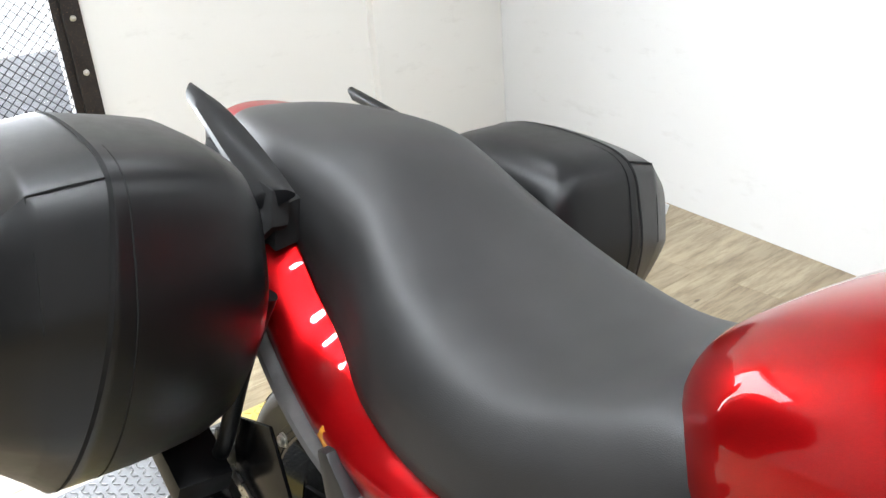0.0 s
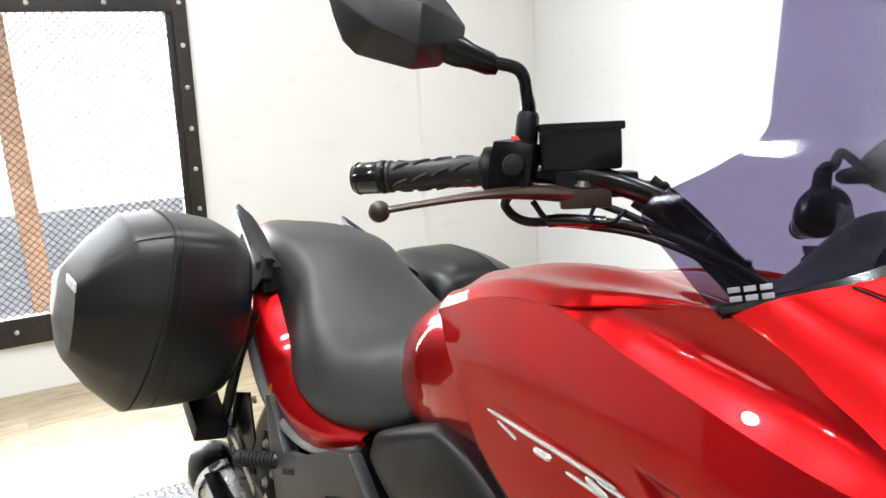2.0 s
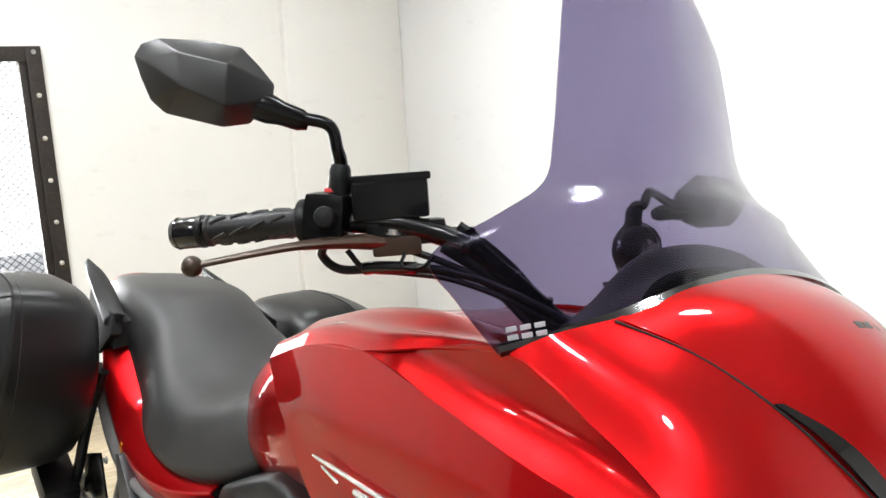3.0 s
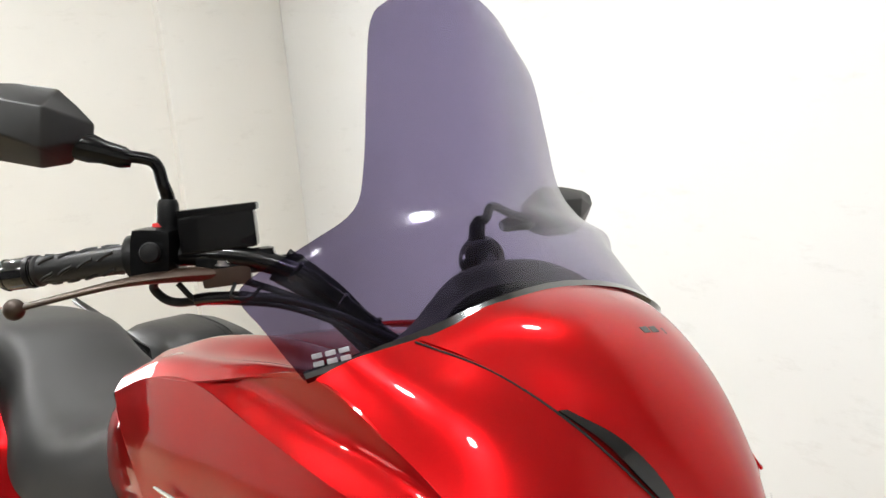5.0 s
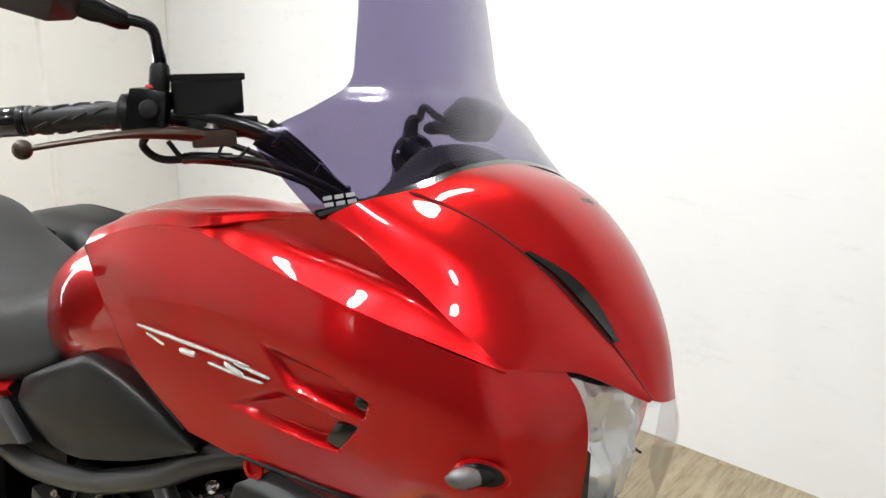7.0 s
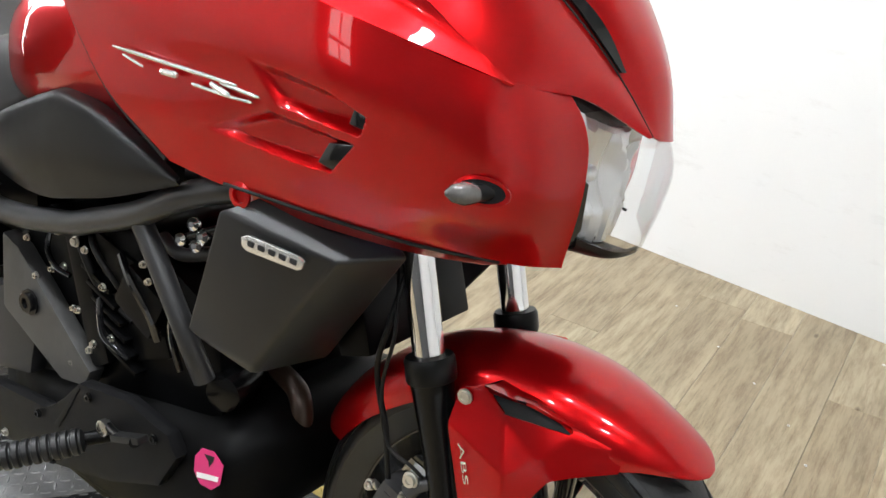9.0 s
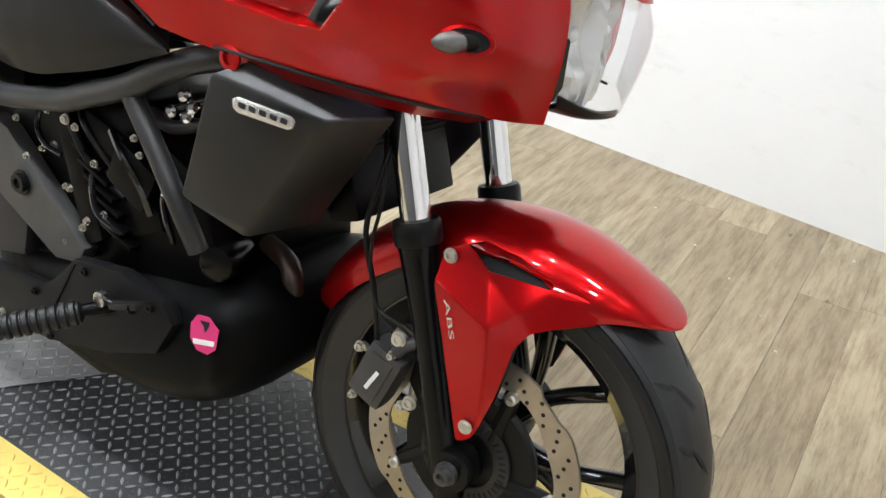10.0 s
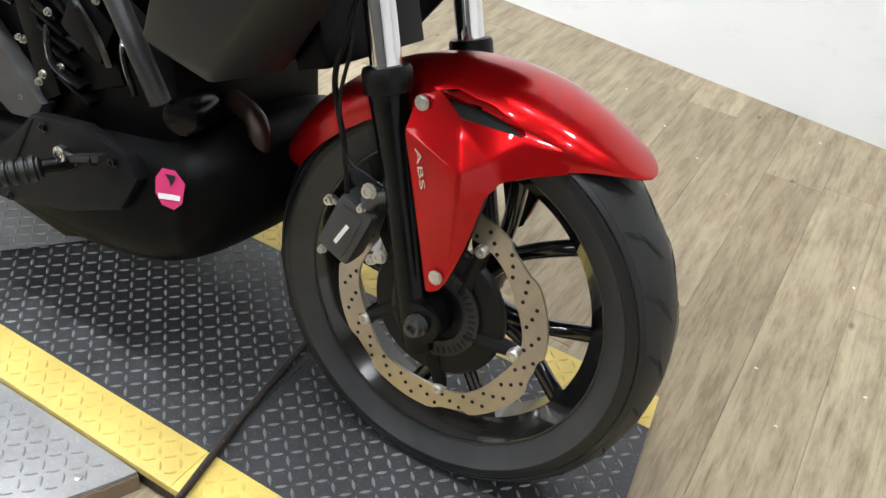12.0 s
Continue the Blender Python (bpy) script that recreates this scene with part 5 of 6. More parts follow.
sides(tail_side)
rear = part("tail_cowl", lofted_body([(-1.16, .05, .930, .880), (-1.13, .075, .948, .860), (-1.05, .100, .948, .845), (-.93, .120, .930, .830), (-.75, .130, .88, .80)], 2.4), RED, bike, "red tail cowl")
part("tail_lamp", box((-1.165, 0, .905), (0.03, 0.085, 0.045), 0.01), RED_PLASTIC, rear)
part("under_tray", lofted_body([(-1.12, .09, .845, .80), (-.9, .12, .825, .70), (-.6, .14, .76, .56), (-.3, .15, .72, .50), (-.1, .15, .74, .50)], 3), BLACK_METAL, bike, "black frame tray below the seat")


# ---- side cases ----
def side_case(s):
    prof = [(-.655, .945), (-.74, .966), (-.88, .968), (-.970, .938), (-1.045, .855), (-1.090, .735), (-1.070, .635), (-.990, .572), (-.870, .560), (-.758, .595), (-.672, .690), (-.626, .800), (-.630, .885)]
    prof = [(x, .558 + (z - .558) * 1.06) for x, z in prof]
    cx, cz = -.86, .785
    off = V(-.02, -.025, -.068) if s > 0 else V(0, 0, 0)
    smooth = [(p[0], p[2]) for p in closed_spline([(x, 0, z) for x, z in prof], 5)]

    def ring(y, k, lean=0.0):
        kx = (k + 1) / 2
        return [Vector((cx + (x - cx) * kx, s * (y - lean * (z - cz)), cz + (z - cz) * k)) + off for x, z in smooth]
    body = loft([ring(.232, .55), ring(.238, .74), ring(.252, .86), ring(.280, .93), ring(.320, .962), ring(.365, .985), ring(.410, .998, .10), ring(.419, 1.0, .13), ring(.4205, .993, .13)])
    case = part("side_case", body, CASE_SKIN, bike, "black plastic hard side case", 40)
    # lid: planes between a crease loop and a small outer face
    keys = (0, 10, 17, 25, 35, 42, 50, 57, 65)

    def loop(corners):
        pts = []
        for (k0, a), (k1, b) in zip(zip(keys, corners), zip(keys[1:], corners[1:] + corners[:1])):
            a, b = V(a[0], s * a[1], a[2]), V(b[0], s * b[1], b[2])
            pts += [a + (b - a) * (q / (k1 - k0)) + off for q in range(k1 - k0)]
        return pts
    crease = [(-.667, .474, .950), (-.88, .478, .974), (-1.03, .472, .89), (-1.075, .468, .745), (-.985, .462, .592), (-.84, .462, .586), (-.700, .468, .690), (-.642, .474, .82)]
    face = [(-.695, .566, .855), (-.86, .578, .865), (-.985, .575, .83), (-1.01, .57, .75), (-.96, .562, .68), (-.85, .562, .675), (-.745, .565, .72), (-.698, .568, .80)]
    mid = V(-.855, s * .584, .768) + off
    def blend(a, b, k):
        return [p + (q - p) * k for p, q in zip(a, b)]
    rim_loop = blend(ring(.468, .975, .05), loop(crease), .50)
    face_loop = blend(ring(.566, .42, .02), loop(face), .60)
    seam_a = ring(.424, 1.0, .13)
    swell = [p + (p - mid) * .045 + V(0, s * .006, 0) for p in blend(rim_loop, face_loop, .5)]
    lid = loft([ring(.4225, .993, .13), seam_a, blend(seam_a, rim_loop, .9), rim_loop, blend(rim_loop, swell, .12), swell, blend(swell, face_loop, .8), face_loop, blend(face_loop, [mid] * len(face_loop), .12), blend(face_loop, [mid] * len(face_loop), .6), blend(face_loop, [mid] * len(face_loop), .96)])
    lid_ob = part("case_lid", lid, CASE_SKIN, case, "faceted black case lid", 36)
    part("lid_seam", loft([ring(.4190, 1.0035, .13), ring(.4240, 1.0035, .13)], False), GROOVE, lid_ob)

    def front(y, k, lean, za, zb):
        pts = [(v, x) for v, (x, z) in zip(ring(y, k, lean), smooth) if za <= z <= zb and x > cx]
        return [v for v, x in sorted(pts, key=lambda q: q[0].z)]
    part("body_crease", tube([v + V(.001, 0, 0) for v in front(.392, .988, .05, .58, .99)], .0012, 6, 2), GROOVE, lid_ob)
    part("panel_crease", tube([seam_a[0] + V(.001, 0, 0), (seam_a[0] + rim_loop[0]) / 2 + V(.002, 0, .001), rim_loop[0]], .0012, 6, 2), GROOVE, lid_ob)
    part("lid_crease", tube([rim_loop[0], rim_loop[-4], rim_loop[-8]], .0009, 6, 2), GROOVE, lid_ob)
    mk = bmesh.new()
    for k in range(4):
        box(V(-.700 - .021 * k, s * (.5665 + .0012 * k), .862 + .001 * k) + off, (0.015, 0.005, 0.018), 0.002, Matrix.Rotation(radians(12), 4, "Y"), mk)
    part("case_badge", mk, WHITE_MARK, lid_ob, "pale maker badge as plain bars", smooth=False)
    part("inner_pad", box(V(-.78, s * .262, .90) + off, (0.09, 0.03, 0.03), 0.008), BLACK_MATT, case)
    # rack between case and frame
    rk = part("case_rack", tube([(-.70, s * .215, .80), (-.74, s * .228, .70), (-.80, s * .230, .56), (-.86, s * .225, .50)], .0115, 12, 6), BLACK_MATT, bike, "black tubular case rack")
    part("rack_bracket", slab([(-.88, s * .20, .54), (-.70, s * .20, .52), (-.66, s * .20, .46), (-.80, s * .20, .44), (-.90, s * .20, .49)], (0, s * .006, 0), 0.001), BLACK_METAL, rk)
    part("rack_stay", tube([(-.66, s * .205, .50), (-.56, s * .20, .54), (-.50, s * .19, .57)], .008, 8, 4), STEEL, rk)
    part("rack_clamp", box((-.845, s * .262, .535), (0.12, 0.075, 0.040), 0.008, Matrix.Rotation(radians(24), 4, "Y")), BLACK_MATT, rk)
    part("rack_plate", slab([(-.80, s * .212, .60), (-.70, s * .212, .63), (-.645, s * .212, .545), (-.68, s * .212, .475), (-.79, s * .212, .50)], (0, s * .005, 0), .001), BLACK_SATIN, rk)
    part("rack_strut", slab([(-.80, s * .222, .520), (-.79, s * .222, .535), (-.60, s * .222, .455), (-.605, s * .222, .440)], (0, s * .004, 0), .001), STEEL, rk)
    part("reflector", box((-.575, s * .206, .664), (0.045, 0.012, 0.020), 0.004, Matrix.Rotation(radians(32), 4, "Y")), AMBER, rk, "amber side reflector")
    for x, z in ((-.70, .50), (-.79, .47), (-.68, .62)):
        part("bolt", hexbolt(bmesh.new(), (x, s * .208, z), (0, s, 0), .007, .006), BOLT, rk)


sides(side_case)


# ---- handlebar and controls ----
def along(a, b, t):
    return V(*a) + (V(*b) - V(*a)) * t


def controls():
    g0, g1 = V(.212, -.282, 1.174), V(.088, -.384, 1.148)
    d = (g1 - g0).normalized()
    bar = part("handlebar", tube([(.44, 0, 1.060), (.415, -.06, 1.076), (.390, -.09, 1.104), (.362, -.12, 1.135), (.333, -.15, 1.162), (.285, -.205, 1.178), g0, g0 + d * .05], .0125, 14, 8), BLACK_SATIN, bike, "black swept-back handlebar")
    tube_l = tube([(.44, 0, 1.060), (.43, .06, 1.075), (.37, .135, 1.130), (.30, .22, 1.155), (.215, .30, 1.150), (.10, .42, 1.110)], .0125, 14, 8)
    part("bar_left", tube_l, BLACK_SATIN, bar)
    part("bar_clamp", box((.43, 0, 1.065), (0.06, 0.12, 0.05), 0.01), BLACK_METAL, bar)
    for s, p0, p1 in ((-1, g0, g1), (1, V(.225, .292, 1.152), V(.10, .42, 1.110))):
        dd = (p1 - p0).normalized()
        ln = (p1 - p0).length
        gr = turned([(.0150, 0), (.0205, .002), (.0205, .008), (.0165, .010), (.0165, ln * .70), (.0185, ln * .715), (.0185, ln * .735), (.015, ln * .74)], p0, dd, 24)
        grip = part("grip", gr, GRIP_RUBBER, bar, "black ribbed rubber grip")
        ribs = bmesh.new()
        for k in range(4):
            for q in range(5):
                a = 2 * math.pi * q / 5 + 0.3 * k
                ref = dd.cross(Vector((0, 0, 1))).normalized()
                up = ref.cross(dd)
                off = ref * math.cos(a) + up * math.sin(a)
                off2 = ref * math.cos(a + .5) + up * math.sin(a + .5)
                st = ln * (.12 + .15 * k)
                tube([p0 + dd * st + off * .0166, p0 + dd * (st + ln * .07) + (off + off2).normalized() * .0170, p0 + dd * (st + ln * .11) + off2 * .0166], .0022, 6, 2, ribs)
        part("grip_rib", ribs, GRIP_RUBBER, grip)
        be = turned([(.012, ln * .74), (.0175, ln * .75), (.0185, ln * .80), (.0185, ln * .97), (.016, ln * 1.0), (.006, ln * 1.005)], p0, dd, 24)
        b = part("bar_end", be, BLACK_GLOSS, bar, "gloss black bar end weight")
        part("end_ring", turned([(.0188, ln * .955), (.0192, ln * .965), (.0165, ln * 1.001), (.013, ln * 1.003)], p0, dd, 24, closed=True), BLACK_GLOSS, b)
        part("knurl", turned([(.0190, ln * .76), (.0193, ln * .77), (.0193, ln * .79), (.0188, ln * .80)], p0, dd, 24, closed=True), BLACK_MATT, b)
    # right switch housing
    sw = box(g0 - d * .028, (0.050, 0.055, 0.062), 0.016, Matrix.Rotation(math.atan2(d.y, d.x), 4, "Z"))
    housing = part("switch_housing", sw, BLACK_SATIN, bar, "black switch housing")
    part("stop_switch", box(g0 - d * .012 + V(.004, .016, .030), (0.016, 0.014, 0.016), 0.004, Matrix.Rotation(math.atan2(d.y, d.x), 4, "Z")), RED_PLASTIC, housing, "red stop switch")
    part("housing_knob", turned([(.010, 0), (.012, .006), (.010, .011), (.004, .012)], g0 - d * .028 + V(.026, -.022, .004), (.75, -.6, .1), 18), BLACK_MATT, housing)
    part("housing_flange", turned([(.023, 0), (.026, .004), (.026, .010), (.020, .013)], g0 - d * .006, d, 24), BLACK_MATT, housing)
    dl = V(-.125, .128, -.042).normalized()
    lh = part("switch_housing", turned([(.012, -.052), (.026, -.048), (.033, -.036), (.034, -.004), (.030, .002), (.030, .012), (.034, .018), (.033, .034), (.026, .042), (.014, .044)], V(.228, .282, 1.148), dl, 22), BLACK_SATIN, bar, "round black left switch housing")
    for k in range(5):
        part("housing_rib", turned([(.0345, -.032 + .007 * k), (.0358, -.030 + .007 * k), (.0345, -.028 + .007 * k)], V(.228, .282, 1.148), dl, 22, closed=True), BLACK_MATT, lh)
    part("clutch_lever", tube([(.262, .258, 1.135), (.262, .300, 1.130), (.235, .355, 1.118), (.195, .415, 1.100)], [.012, .008, .006, .006], 10, 6, None, .6), BRONZE, bar, "bronze clutch lever")
    # brake reservoir and lever
    a = math.atan2(.066, .047)
    rot = Matrix.Rotation(a, 4, "Z") @ Matrix.Rotation(radians(-8), 4, "Y")
    rc = V(.268, -.208, 1.206)
    res = part("brake_reservoir", box(rc, (0.086, 0.046, 0.044), 0.006, rot), BLACK_SATIN, bike, "black brake fluid reservoir")
    part("reservoir_cap", box(rc + V(-.003, 0, .024), (0.090, 0.050, 0.009), 0.003, rot), BLACK_SATIN, res)
    part("master_cylinder", box((.285, -.195, 1.170), (0.090, 0.032, 0.028), 0.008, rot), BLACK_SATIN, res)
    part("banjo", turned([(.008, 0), (.008, .022), (.005, .026)], (.318, -.155, 1.172), (.6, .75, .05), 12), BLACK_METAL, res)
    lv = tube([(.272, -.218, 1.158), (.262, -.262, 1.156), (.250, -.315, 1.150), (.232, -.365, 1.138), (.210, -.409, 1.125)], [.0165, .0125, .008, .0062, .0060], 12, 8, None, 0.62)
    lever = part("brake_lever", lv, BRONZE, bike, "bronze brake lever with ball end")
    bm = bmesh.new()
    bmesh.ops.create_uvsphere(bm, u_segments=20, v_segments=14, radius=.0115, matrix=Matrix.Translation((.208, -.412, 1.124)))
    part("lever_ball", bm, BRONZE, lever)
    part("lever_pivot", box((.285, -.207, 1.155), (0.055, 0.022, 0.022), 0.005, rot), BRONZE, lever)
    part("pivot_bolt", hexbolt(bmesh.new(), (.286, -.214, 1.167), (0, 0, 1), .007, .006), BOLT, lever)
    part("lever_spring", tube([(.300, -.206, 1.148), (.306, -.214, 1.134), (.322, -.200, 1.134), (.326, -.185, 1.148)], .0022, 8, 5), BLACK_METAL, lever)
    # cables
    part("throttle_cable", tube([(.232, -.268, 1.152), (.220, -.263, 1.136), (.238, -.246, 1.1225), (.286, -.210, 1.131), (.328, -.170, 1.131), (.375, -.130, 1.118), (.44, -.07, 1.08)], .0052, 10, 8), BLACK_MATT, bike, "black throttle cable")
    part("throttle_cable", tube([(.250, -.250, 1.146), (.262, -.232, 1.126), (.290, -.206, 1.125), (.335, -.165, 1.122), (.39, -.120, 1.102), (.46, -.06, 1.06)], .0034, 10, 8), BLACK_MATT, bike, "thin black throttle cable")
    part("cable_sleeve", tube([(.258, -.2315, 1.126), (.272, -.221, 1.129), (.305, -.192, 1.1315)], .0075, 12, 3), BLACK_GLOSS, bike, "gloss black cable sleeve")
    part("brake_line", tube([(.322, -.150, 1.182), (.345, -.128, 1.162), (.370, -.104, 1.135), (.41, -.08, 1.09), (.46, -.06, 1.04)], .0055, 10, 8), BLACK_MATT, bike, "black brake line")
    part("switch_cable", tube([(.290, -.200, 1.152), (.325, -.170, 1.140), (.365, -.135, 1.118), (.43, -.10, 1.06)], .0042, 10, 8), BLACK_MATT, bike, "thin black switch cable")
    part("loom", tube([(.318, -.168, 1.158), (.345, -.138, 1.136), (.38, -.104, 1.10), (.42, -.075, 1.06)], .0075, 10, 8), BLACK_MATT, bike, "taped black wiring loom")
    ties = bmesh.new()
    for q, w in ((V(.336, -.148, 1.160), V(.34, -.40, -.36)), (V(.372, -.110, 1.124), V(.36, .40, -.42)), (V(.398, -.082, 1.097), V(.36, .42, -.44))):
        turned([(.0145, -.003), (.0155, 0), (.0145, .003)], q, (.62, .62, -.55), 14, ties)
    part("cable_tie", ties, BLACK_GLOSS, bar)
    # mirrors
    for s, base, bend, joint, tip in ((-1, V(.226, -.250, 1.205), V(.230, -.258, 1.268), V(.186, -.342, 1.301), V(.136, -.452, 1.333)), (1, V(.236, .262, 1.175), V(.242, .275, 1.225), V(.196, .446, 1.212), V(.236, .575, 1.238))):
        stem = part("mirror_stem", tube([base, base + V(0, 0, .035), bend - V(0, 0, .010), along(bend, joint, .12) + V(0, 0, .012), along(bend, joint, .55) + V(0, 0, .004), joint], [.011, .0085, .0072, .0070, .0070, .0085], 14, 8), BLACK_SATIN, bike, "black mirror stem")
        part("stem_boot", turned([(.0125, 0), (.0135, .010), (.0125, .034), (.010, .040)], base - V(0, 0, .004), (0, 0, 1), 18), BLACK_MATT, stem)
        ax = (tip - joint).normalized()
        part("mirror_joint", turned([(.0085, -.062), (.0125, -.052), (.0135, -.030), (.0165, -.018), (.0165, -.002), (.014, .012)], joint - ax * .002, ax, 18), BLACK_SATIN, stem)
        up = Vector((0, 0, 1)) - ax * ax.z
        up.normalize()
        fw = up.cross(ax) * (1 if s < 0 else -1)
        if fw.x < 0:
            fw = -fw
        ln = (tip - joint).length + .012
        rim = [(.130, .005), (.127, .021), (.112, .032), (.069, .046), (.029, .053), (.006, .041), (-.016, .027), (-.019, .012), (-.004, -.022), (.022, -.035), (.083, -.041), (.101, -.033), (.117, -.014)]

        def at(u, w, dep):
            return joint + ax * u + up * w + fw * dep
        bm = bmesh.new()
        o = [bm.verts.new(at(u, w, .004)) for u, w in rim]
        A, B, C, M2, M1 = [bm.verts.new(at(*q)) for q in ((.119, .003, .014), (.073, -.012, .042), (.026, -.016, .047), (.088, .022, .032), (.036, .028, .041))]
        for f in ((o[0], o[1], o[2], M2, A), (o[2], o[3], M2), (o[3], o[4], M1, M2), (A, M2, B), (M2, M1, C, B), (o[4], o[5], o[6], M1), (o[6], o[7], C, M1),
                  (o[7], o[8], C), (o[8], o[9], C), (o[9], o[10], B, C), (o[10], o[11], B), (o[11], o[12], A, B), (o[12], o[0], A)):
            bm.faces.new(f)
        k = len(rim)
        b1 = [bm.verts.new(at(u, w, -.006)) for u, w in rim]
        b2 = [bm.verts.new(at(.05 + (u - .05) * .95, w * .95, -.010)) for u, w in rim]
        for p, q in ((o, b1), (b1, b2)):
            for j in range(k):
                bm.faces.new((p[j], p[(j + 1) % k], q[(j + 1) % k], q[j]))
        bm.faces.new(b2)
        bmesh.ops.recalc_face_normals(bm, faces=bm.faces)
        bmesh.ops.bevel(bm, geom=[e for e in bm.edges if e.calc_face_angle() > 0.12], offset=.005, segments=3, profile=.5, affect="EDGES", clamp_overlap=True)
        shell_ob = part("mirror", bm, MIRROR_SHELL, bike, "black angular mirror housing with a crease", 62)
        sm = rim
        cu, cw = .052, .002
        part("mirror_glass", loft([[joint + ax * (cu + (u - cu) * .91) + up * (cw + (w - cw) * .91) - fw * dep for u, w in sm] for dep in (.0105, .0125)]), MIRROR_GLASS, shell_ob, "mirror glass facing the rider")


controls()


# ---- engine side ----
def lower_side():
    # radiator shrouds
    for s in (-1, 1):
        a = [V(.470, s * .240, .786), V(.640, s * .178, .752), V(.585, s * .243, .740), V(.428, s * .266, .762)]
        bm = bmesh.new()
        tl, tr, cr, lf = a
        bl, br = V(.382, s * .262, .590), V(.480, s * .246, .575)
        bot = V(.474, s * .236, .556)
        inn = V(.520, s * .150, .570)
        it, il = V(.50, s * .150, .786), V(.40, s * .150, .590)
        vs = {k: bm.verts.new(v) for k, v in dict(tl=tl, tr=tr, cr=cr, lf=lf, bl=bl, br=br, bot=bot, inn=inn, it=it, il=il).items()}
        for f in (("tl", "tr", "cr", "lf"), ("lf", "cr", "br", "bl"), ("cr", "tr", "inn", "bot"), ("cr", "bot", "br"), ("bl", "br", "bot"), ("bl", "bot", "inn", "il"), ("tl", "lf", "bl", "il"), ("tl", "il", "it"), ("tl", "it", "tr"), ("tr", "it", "inn"), ("it", "il", "inn")):
            bm.faces.new([vs[k] for k in f])
        bmesh.ops.recalc_face_normals(bm, faces=bm.faces)
        bmesh.ops.bevel(bm, geom=bm.edges[:], offset=.011, segments=4, profile=.5, affect="EDGES", clamp_overlap=True)
        sh = part("radiator_shroud", bm, SHROUD_BLACK, bike, "matt black faceted radiator shroud", 50)
        pl = slab([(.468, s * .2640, .740), (.476, s * .2630, .7445), (.546, s * .2540, .7385), (.553, s * .2530, .7340), (.551, s * .2530, .7250), (.545, s * .2540, .7220), (.476, s * .2630, .7255), (.469, s * .2640, .7300)], (0, s * .004, 0), .0012)
        badge = part("shroud_badge", pl, SILVER, sh, "silver maker plate with plain bars")
        bars = bmesh.new()
        for k in range(5):
            x = .481 + .0145 * k
            box((x, s * (.2664 - .0019 * k), .7352 - .0010 * k), (0.0105, 0.0010, 0.0062), 0, Matrix.Rotation(radians(5), 4, "Y"), bars)
        part("badge_mark", bars, GROOVE, badge, smooth=False)
    part("radiator", box((.520, -.02, .675), (0.05, 0.24, 0.20), 0.006, Matrix.Rotation(radians(-20), 4, "Y")), BLACK_METAL, bike, "black radiator core")
    for k in range(18):
        part("radiator_fin", box((.520 + .028 + .0037 * (k - 9), -.02, .675 + .0102 * (k - 9)), (0.004, 0.22, 0.003)), BLACK_METAL, bpy.data.objects["radiator"], smooth=False)
    # frame
    for s in (-1, 1):
        fr = part("frame_tube", tube([(-.34, s * .165, .600), (-.12, s * .200, .598), (.06, s * .208, .628), (.13, s * .210, .652), (.225, s * .212, .690), (.32, s * .205, .742), (.45, s * .17, .79), (.56, s * .08, .86)], .0185, 16, 8), FRAME_GREY, bike, "dark grey tubular steel frame")
        part("down_tube", tube([(.215, s * .208, .690), (.262, s * .208, .630), (.320, s * .205, .545), (.345, s * .19, .48)], .0155, 14, 6), FRAME_GREY, fr)
        # knee cover below the tank
        g = [[(-.165, s * .165, .735), (-.075, s * .180, .775), (.020, s * .190, .815), (.075, s * .205, .828), (.160, s * .212, .818), (.240, s * .222, .795), (.318, s * .228, .766)],
             [(-.160, s * .192, .731), (-.070, s * .219, .768), (.030, s * .231, .808), (.085, s * .237, .822), (.165, s * .239, .811), (.243, s * .238, .788), (.320, s * .233, .765)],
             [(-.155, s * .203, .712), (-.060, s * .231, .740), (.045, s * .241, .775), (.100, s * .244, .792), (.172, s * .245, .782), (.246, s * .243, .772), (.322, s * .238, .763)],
             [(-.155, s * .203, .690), (-.055, s * .231, .700), (.045, s * .240, .722), (.105, s * .243, .738), (.175, s * .244, .744), (.248, s * .242, .752), (.323, s * .238, .761)],
             [(-.135, s * .186, .650), (-.035, s * .212, .655), (.040, s * .222, .663), (.105, s * .228, .680), (.180, s * .231, .702), (.250, s * .233, .728), (.325, s * .234, .758)]]
        part("knee_cover", shell(dense(g, 6, 6), .004, (.05, 0, .72)), BLACK_MATT, bike, "matt black plastic knee cover", 40)
        # side cover / footrest hanger
        out = [(-.575, .668), (-.555, .672), (-.46, .590), (-.385, .610), (-.265, .668), (-.185, .692), (-.105, .640), (-.16, .625), (-.255, .590), (-.335, .520), (-.375, .430), (-.375, .340), (-.46, .355), (-.475, .47), (-.55, .60)]
        cov = slab([(x, s * (.200 + .012 * (z - .5)), z) for x, z in out], (0, s * .026, 0), .008)
        sc = part("side_cover", cov, SIDE_GREY, bike, "dark grey cast side cover", 40)
        part("cover_slot", slab([(-.455, s * .2262, .560), (-.405, s * .2262, .578), (-.402, s * .2262, .568), (-.452, s * .2262, .549)], (0, s * .003, 0), .001), GROOVE, sc)
        part("cover_boss", turned([(.020, 0), (.020, .003), (.016, .004)], (-.40, s * .224, .455), (0, s, 0), 22), SIDE_GREY, sc)
        # passenger peg
        pg = turned([(.008, 0), (.0145, .004), (.0165, .012)] + [q for k in range(9) for q in ((.0150, .014 + .0085 * k), (.0170, .0155 + .0085 * k), (.0170, .0195 + .0085 * k), (.0150, .021 + .0085 * k))] + [(.0165, .095), (.013, .102)], (-.490, s * .215, .560), (-.72, s * .62, -.14), 18)
        peg = part("passenger_peg", pg, GRIP_RUBBER, bike, "ribbed rubber passenger footrest")
